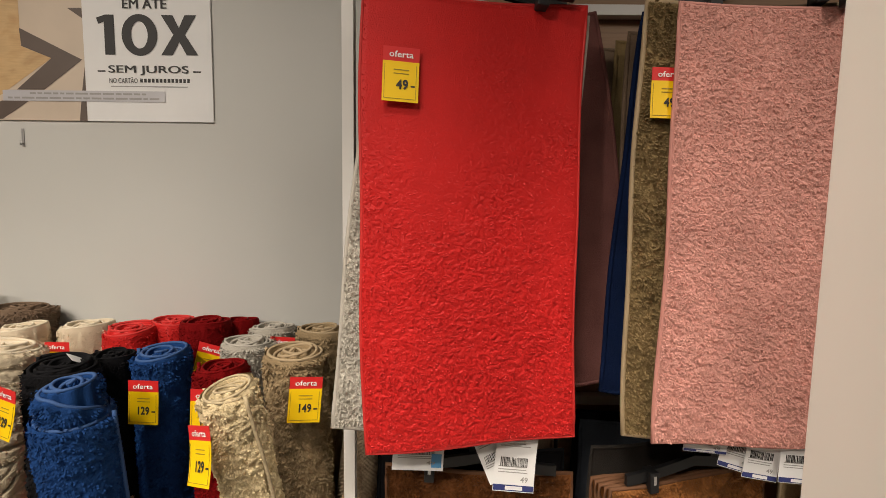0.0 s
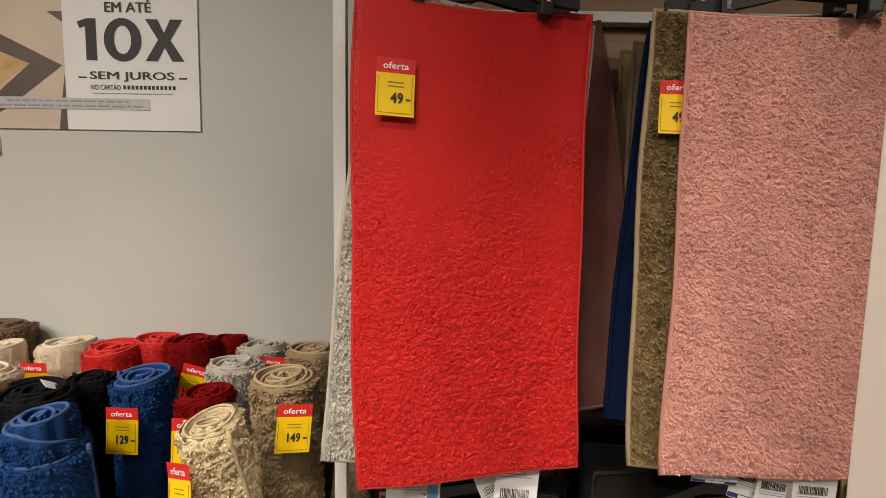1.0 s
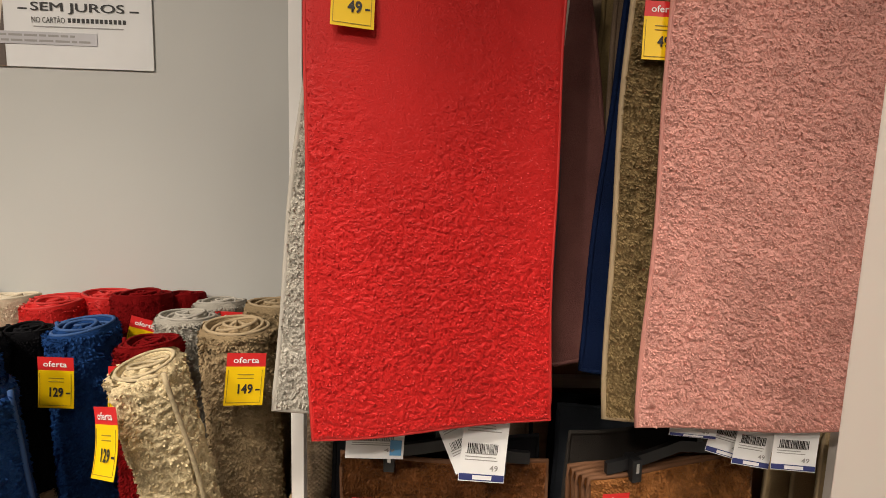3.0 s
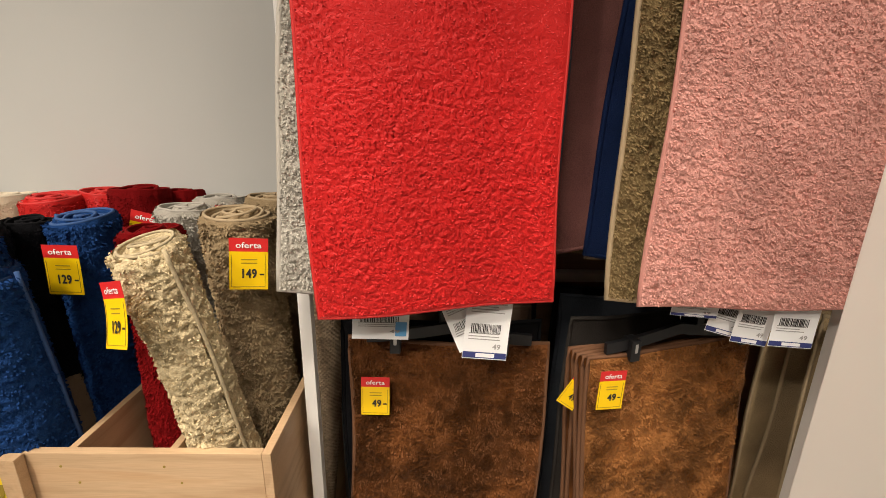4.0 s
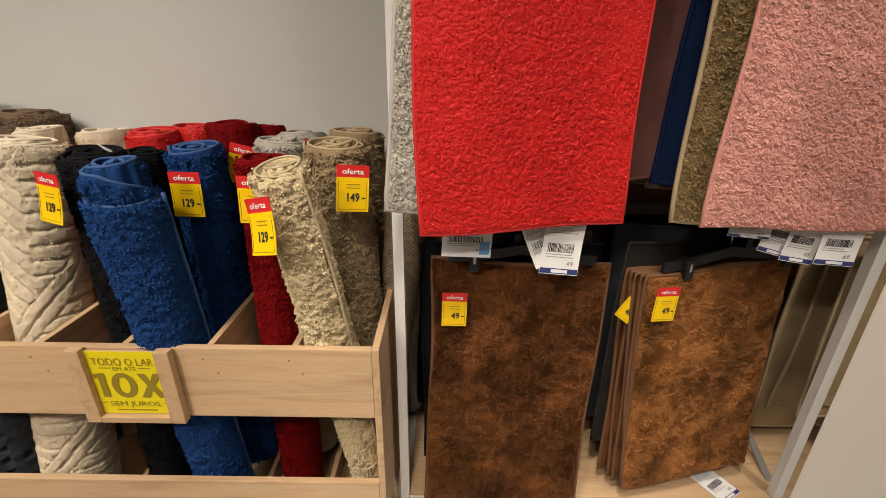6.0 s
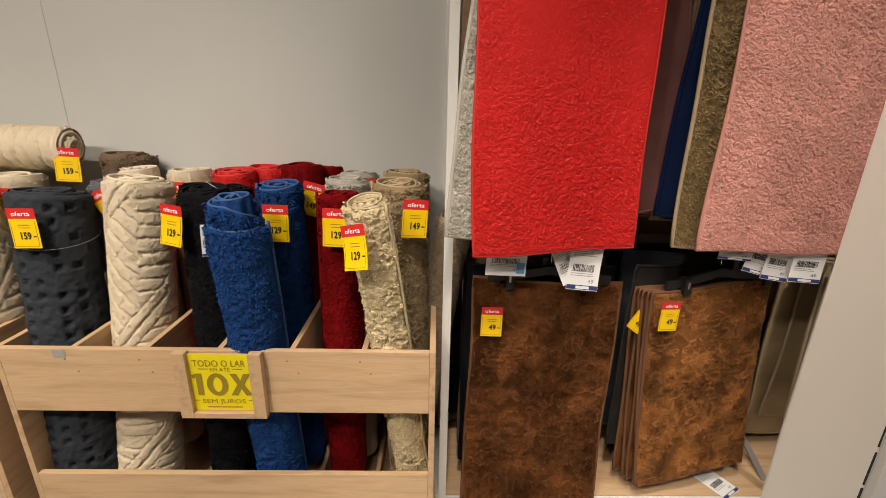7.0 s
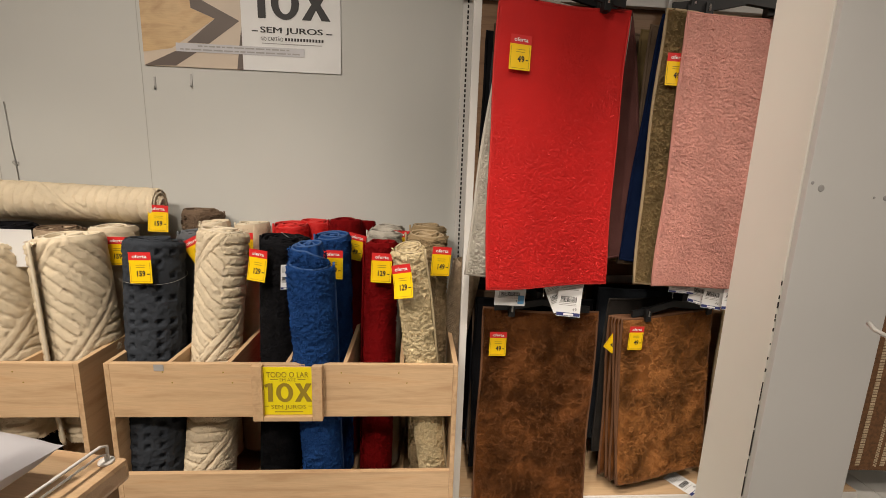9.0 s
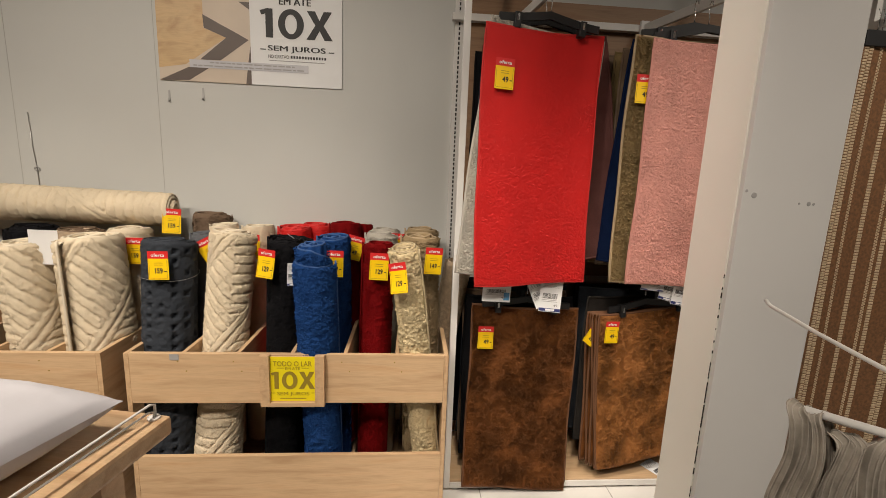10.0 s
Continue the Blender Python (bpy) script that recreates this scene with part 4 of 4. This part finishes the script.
rolled_rug((-0.592, 1.09, B), (-0.577, 1.075, 1.168), 0.066, DARK_RED, DARK_RED, "dark red rolled velvet rug standing in a bin", shag, 0.008, tuft=0.008, gap=0.0055, seed=68)
rolled_rug((-0.322, 1.04, B), (-0.464, 0.897, 1.188), 0.055, BEIGE, BEIGE_EDGE, "beige rolled shag rug leaning in a bin, edge bound", clumps, 0.017, tuft=0.008, tuft_w=0.0042, gap=0.006, clump=0.012, seed=69, res=0.004, seam=255, inner=0.42, turns=3.2, seam_r=0.0042, seam_lift=0.0165, seam_sway=0.09)
rolled_rug((-0.365, 1.17, B), (-0.398, 1.105, 1.202), 0.076, BEIGE_DARK, OLIVE_EDGE, "dark beige rolled shag rug standing in a bin", clumps, 0.012, tuft=0.011, tuft_w=0.005, gap=0.0052, clump=0.014, seed=70, start=0.05)
# back rows
for x, y, z, r, mt, ed, lb, rf in (
        (-0.57, 1.392, 1.186, 0.074, GREY_PILE, GREY_EDGE, "grey rolled shag rug at the back of a bin", shag),
        (-0.574, 1.222, 1.19, 0.07, GREY_PILE, GREY_EDGE, "grey rolled shag rug in the bin's middle row", shag),
        (-0.385, 1.315, 1.204, 0.078, BEIGE_DARK, OLIVE_EDGE, "dark beige rolled rug at the back of a bin", clumps),
        (-0.985, 1.315, 1.194, 0.08, RED, RED_EDGE, "bright red rolled rug in the bin's middle row", short_pile),
        (-0.895, 1.397, 1.2, 0.074, RED, RED_EDGE, "bright red rolled rug at the back of a bin", short_pile),
        (-0.752, 1.325, 1.218, 0.078, DARK_RED, DARK_RED, "dark red rolled rug at the back of a bin", short_pile),
        (-0.685, 1.41, 1.2, 0.06, DARK_RED, DARK_RED, "dark red rolled rug against the wall", short_pile),
        (-1.18, 1.385, 1.184, 0.082, CREAM, CREAM_EDGE, "cream rolled rug at the back of a bin", short_pile),
        (-1.36, 1.225, 1.165, 0.065, SLATE, SLATE, "slate grey rolled rug behind a charcoal one", short_pile),
        (-1.3, 1.29, 1.2, 0.066, CREAM, CREAM_EDGE, "cream rolled rug in the bin's back row", short_pile),
        (-1.69, 1.25, 1.175, 0.088, CREAM, CREAM_EDGE, "cream rolled rug in the bin's back row", carved),
        (-1.392, 1.39, 1.237, 0.082, TAUPE, TAUPE, "taupe brown rolled rug standing against the wall", clumps),
        (-2.1, 1.25, 1.17, 0.1, BLACK_PILE, BLACK_PILE, "black rolled rug under a lying roll", short_pile),
        (-1.895, 1.25, 1.165, 0.09, WEAVE, TAUPE, "brown woven rolled rug under a lying roll", woven)):
    rolled_rug((x, min(y, 1.36), B), (x, y, z), r, mt, ed, lb, rf, 0.009, seed=int(-x * 100), start=0.05, res=0.010, tuft_from=0.7, **({"tuft": 0.012, "tuft_w": 0.0045, "gap": 0.006} if rf in (shag, clumps) else {"tuft": 0.006, "tuft_w": 0.003, "gap": 0.006, "clump": 0.008} if rf is not woven else {}))
rolled_rug((-2.75, 1.365, 1.285), (-1.54, 1.345, 1.265), 0.074, CREAM, CREAM_EDGE, "cream carved rolled rug lying on top of standing rolls", carved, 0.011, tuft=0.006, tuft_w=0.0028, gap=0.006, clump=0.008, seed=81, res=0.005, turns=2.5, seam=270)
rolled_rug((-0.35, 1.31, 0.1), (-0.215, 1.19, 1.07), 0.06, WEAVE, WEAVE, "brown woven rug rolled up beside the rack", woven, 0.008, seed=83, res=0.0025, start=0.05)

# ---- price tags ----
price_tag(pose(-0.103, 0.938, 1.912, 0, 2, 10), "49")
price_tag(pose(0.487, 1.01, 1.9, 0, 1, 0), "49")
price_tag(pose(-0.09, 1.074, 0.806, 0, 1, 0), "49", 0.07, 0.104)
price_tag(pose(0.482, 1.042, 0.848, -1, 4, 12), "49", 0.07, 0.1)
price_tag(pose(0.435, 1.09, 0.8, -1, 38, 12), "49", 0.06, 0.09)
price_tag(pose(-1.415, 0.955, 1.138, 0, -1, 0), "159")
price_tag(pose(-1.0, 0.945, 1.158, 0, 3, -20), "129", curl=0.15)
price_tag(pose(-0.757, 1.046, 1.141, 0, 1, 0), "129")
price_tag(pose(-0.565, 0.988, 1.146, 0, 2, 0), "129")
price_tag(pose(-0.492, 0.826, 1.142, 0, -14, -30), "129", curl=0.2)
price_tag(pose(-0.338, 1.022, 1.168, 0, 5, 16), "149")
price_tag(pose(-1.52, 1.28, 1.27, 0, 3, 10), "159")
price_tag(pose(-1.615, 1.15, 1.155, 0, 0, 0), "159")
price_tag(pose(-1.325, 1.13, 1.16, 0, -28, 20), "159")
price_tag(pose(-1.17, 1.262, 1.165, 0, 0, 0), "159")
price_tag(pose(-0.685, 1.235, 1.175, 0, 14, 0), "149")
price_tag(pose(-0.498, 1.29, 1.185, 0, 2, 0), "149")

# ---- table with a cushion ----
table = empty("display_table", pose(-0.912, 0.062, 0, 0, 0, -11), label="pale oak display table with a white wire guard rail", category="table")
box("tabletop", (-1.2, -1.1, 0.945), (0, 0, 0.985), WOOD, table, bevel=0.008)
for sx in (-1.15, -0.12):
    for sy in (-1.05, -0.1):
        box("leg", (sx, sy, 0), (sx + 0.05, sy + 0.05, 0.9445), WOOD, table)
tube("guard_rail", [(-0.022, -0.016, 0.985), (-0.022, -0.016, 1.014), (-0.024, -0.026, 1.018), (-0.03, -1.05, 1.018), (-0.03, -1.06, 0.985)], 0.0025, WHITE_METAL, table, "white wire guard rail")
tube("guard_rail", [(-0.022, -0.02, 0.985), (-0.022, -0.02, 1.001), (-0.024, -0.03, 1.004), (-0.03, -1.05, 1.004)], 0.002, WHITE_METAL, table, "white wire guard rail")
bm = bmesh.new()
bmesh.ops.create_cone(bm, cap_ends=True, segments=20, radius1=0.012, radius2=0.011, depth=0.004, matrix=Matrix.Translation((-0.024, -0.018, 0.9875)))
part("rail_foot", bm, WHITE_METAL, table, "white round foot plate", True)


def cushion(m, w, d, h):
    c = empty("cushion", m, label="white quilted cushion lying on the table", category="cushion")
    n = 60
    verts, faces = [], []
    for side in (1, -1):
        off = len(verts)
        for i in range(n):
            for j in range(n):
                a, b = 2 * i / (n - 1) - 1, 2 * j / (n - 1) - 1
                k = (max(0.0, 1 - abs(a) ** 3.4) * max(0.0, 1 - abs(b) ** 3.4)) ** 0.5
                pinch = 1 - 0.07 * (1 - abs(b)) ** 0.8 * abs(a) ** 4
                pinch2 = 1 - 0.07 * (1 - abs(a)) ** 0.8 * abs(b) ** 4
                z = side * h / 2 * k * (1 + 0.07 * noise.noise((a * 4, b * 4, side)) + 0.03 * noise.noise((a * 14, b * 14, side)))
                verts.append((a * w / 2 * pinch, b * d / 2 * pinch2, h / 2 + z))
        for i in range(n - 1):
            for j in range(n - 1):
                q = [off + i * n + j, off + (i + 1) * n + j, off + (i + 1) * n + j + 1, off + i * n + j + 1]
                faces.append(q if side > 0 else q[::-1])
    mesh_part("cover", verts, faces, PILLOW, c)
    return c


cushion(pose(-1.27, -0.165, 0.985, 0, 0, -13), 0.52, 0.47, 0.125)

# ---- folded grey fabrics on the near stand ----
GREY_CLOTH = plain_mat("grey_striped_cloth", (0.3, 0.265, 0.22), 0.9, vary=0.3, scale=40, bumps=0.5, bump_scale=300)
PALE_CLOTH = plain_mat("pale_grey_cloth", (0.37, 0.33, 0.28), 0.9, vary=0.2, scale=40)
DARK_CLOTH = plain_mat("dark_grey_cloth", (0.035, 0.037, 0.04), 0.9, vary=0.2, scale=40)
for k in range(7):
    mt = DARK_CLOTH if k in (4, 5) else GREY_CLOTH
    cloth = empty("hanging_cloth", pose(0.024 + 0.024 * k, -0.34 - 0.024 * k, 1.226 - 0.009 * ((k * 5) % 3), 0, 5 - 3 * (k % 4), -133 + 9 * ((k * 3) % 4 - 1.5)), label="grey striped cloth bunched over a rail" if mt is GREY_CLOTH else "dark grey cloth bunched over a rail", category="cloth", group="hanging cloths")
    n1, n2 = 80, 56
    s, t = np.meshgrid(np.linspace(0, 1, n1), np.linspace(0, 1, n2), indexing="ij")
    bend = 0.06
    rad = 0.010 + 0.004 * np.sin(t * 9 + k * 2)
    drop = np.clip(np.abs(s - 0.5) - bend, 0, 1) * 0.95
    low = np.clip(drop / 0.3, 0, 1)
    sgn = np.sign(s - 0.5)
    xx = np.where(drop > 0, sgn * rad, rad * np.sin((s - 0.5) / bend * np.pi / 2))
    pleat = np.sin(t * 13 + k * 2.3 + 3 * low) + 0.5 * np.sin(t * 29 + k + 6 * low)
    xx = xx + sgn * (0.006 * pleat + 0.008) * (0.3 + 0.7 * low)
    zz = -drop + np.where(drop > 0, 0, rad * np.cos((s - 0.5) / bend * np.pi / 2)) - 0.009 * np.abs(np.sin(t * 6 + k)) - 0.012 * (t - 0.5) ** 2
    yy = (t - 0.5) * (0.034 + 0.016 * low) + 0.005 * np.sin(s * 34 + k * 2) + 0.012 * low * np.sin(k * 2.1)
    verts = np.stack([xx, yy, zz], 2).reshape(-1, 3)
    mesh_part("fold", verts, grid_faces(n1, n2), mt, cloth)
    for q in range(7) if mt is GREY_CLOTH else ():
        r0 = int(n2 * (q + 0.5) / 7)
        line = np.stack([xx, yy, zz], 2)[:, r0]
        out = np.stack([np.sign(np.linspace(-1, 1, n1)) * 0.0006, 0 * line[:, 0], 0 * line[:, 0] + 0.0004], 1)
        tube("woven_stripe", line + out, 0.0009, PALE_CLOTH, cloth, "paler woven stripe", 5)
cloth_rail = empty("cloth_rail", pose(0, 0, 0), label="white steel rail carrying folded cloths", category="rail")
tube("bar", [(0.02, -0.336, 1.228), (0.25, -0.566, 1.228)], 0.005, WHITE_METAL, cloth_rail)
box("post", (0.24, -0.596, 0), (0.28, -0.556, 1.3), WHITE_METAL, cloth_rail)

# ---- paper labels under the rugs ----
def paper_label(m, w, h, kind=0, curl=0.06):
    lb = empty("paper_label", m, label="white printed paper care label with a barcode", category="label", group="paper labels")

    def bend(z):
        return -curl * z * z * 6

    plate("sheet", -w / 2, w / 2, -h, 0, 0, PAPER, lb, "", bend)
    rnd = random.Random(kind)
    x = -0.36 * w
    while x < 0.3 * w:
        bw = rnd.choice((0.001, 0.0016, 0.0022))
        plate("barcode_bar", x, x + bw, -0.62 * h, -0.48 * h, -0.0007, INK, lb, "", bend, 2)
        x += bw + rnd.choice((0.0012, 0.002))
    for k in range(9):
        z = -(0.08 + 0.043 * k + (0.28 if k > 5 else 0)) * h
        plate("print_line", -0.4 * w, (0.12 + 0.28 * rnd.random()) * w, z - 0.012 * h, z, -0.0007, GREY_INK, lb, "", bend, 2)
    lettering_in("49", 0.16 * w, 0.34 * w, -0.85 * h, -0.77 * h, GREY_INK, lb, -0.0012, 0.02, bend)
    if kind % 2:
        plate("print_band", -0.49 * w, 0.49 * w, -0.985 * h, -0.9 * h, -0.0007, BLUE_INK, lb, "dark blue printed band", bend, 2)
        plate("band_blank", -0.2 * w, 0.22 * w, -0.97 * h, -0.915 * h, -0.0011, PAPER, lb, "white blank in the band", bend, 2)
    else:
        plate("print_band", 0.26 * w, 0.46 * w, -0.92 * h, -0.6 * h, -0.0011, SKY_INK, lb, "sky blue printed square", bend, 2)
    return lb


paper_label(pose(-0.062, 1.02, 1.045, 0, 3, 4), 0.125, 0.105, 2)
paper_label(pose(0.098, 1.02, 1.045, 0, -22, 10), 0.08, 0.125, 4, 0.2)
paper_label(pose(0.178, 1.012, 1.055, 0, 6, 4), 0.1, 0.15, 5, 0.14)
paper_label(pose(0.73, 1.022, 1.075, 0, 14, -6), 0.08, 0.12, 15, 0.1)
paper_label(pose(0.63, 1.012, 1.07, 0, 5, 0), 0.105, 0.066, 3)
paper_label(pose(0.775, 1.012, 1.07, 0, 9, 0), 0.085, 0.13, 7)
paper_label(pose(0.85, 1.0, 1.07, 0, 4, 0), 0.1, 0.13, 9)
paper_label(pose(0.80, 1.171, 0.0475, -90, 0, 30), 0.095, 0.137, 11, 0.0)

paper_label(pose(-0.9, 0.925, 1.11, 0, 3, 25), 0.032, 0.09, 13)


def paper_sheet(m, w, h, label):
    sheet = empty("paper_sheet", m, label=label, category="paper")
    plate("sheet", -w / 2, w / 2, -h, 0, 0, PAPER, sheet, "", lambda z: -0.5 * z * z, 10)
    return sheet


paper_sheet(pose(-1.865, 1.01, 1.2, 10, 4, 20), 0.09, 0.14, "blank white paper sheet tucked between cream rolls")
paper_sheet(pose(-0.935, 1.04, 1.2, 55, 20, -30), 0.035, 0.05, "small white paper slip on a black roll")

tie = empty("plastic_tie", pose(-1.433, 1.066, 1.02), label="clear plastic tie round a charcoal rolled rug", category="tie")
tube("loop", [(0.109 * math.cos(q), 0.109 * math.sin(q), 0.006 * math.sin(q * 2)) for q in np.linspace(0, 2 * math.pi, 40)[:-1]], 0.0007, GREY_METAL, tie, closed=True)

# ---- floor tiles ----
tile_bm = box_bm((0.0012, 0.0012, -0.010), (0.6238, 0.6238, 0.0), 0.0012)
first = part("tile", tile_bm, TILE, floor)
first.location = (-0.082 - 0.626 * 6, 0.84, 0)
for i in range(13):
    for j in range(9):
        if i or j:
            o = first.copy()
            o.location = (-0.082 + 0.626 * (i - 6), 0.84 - 0.626 * j, 0)
            scene.collection.objects.link(o)
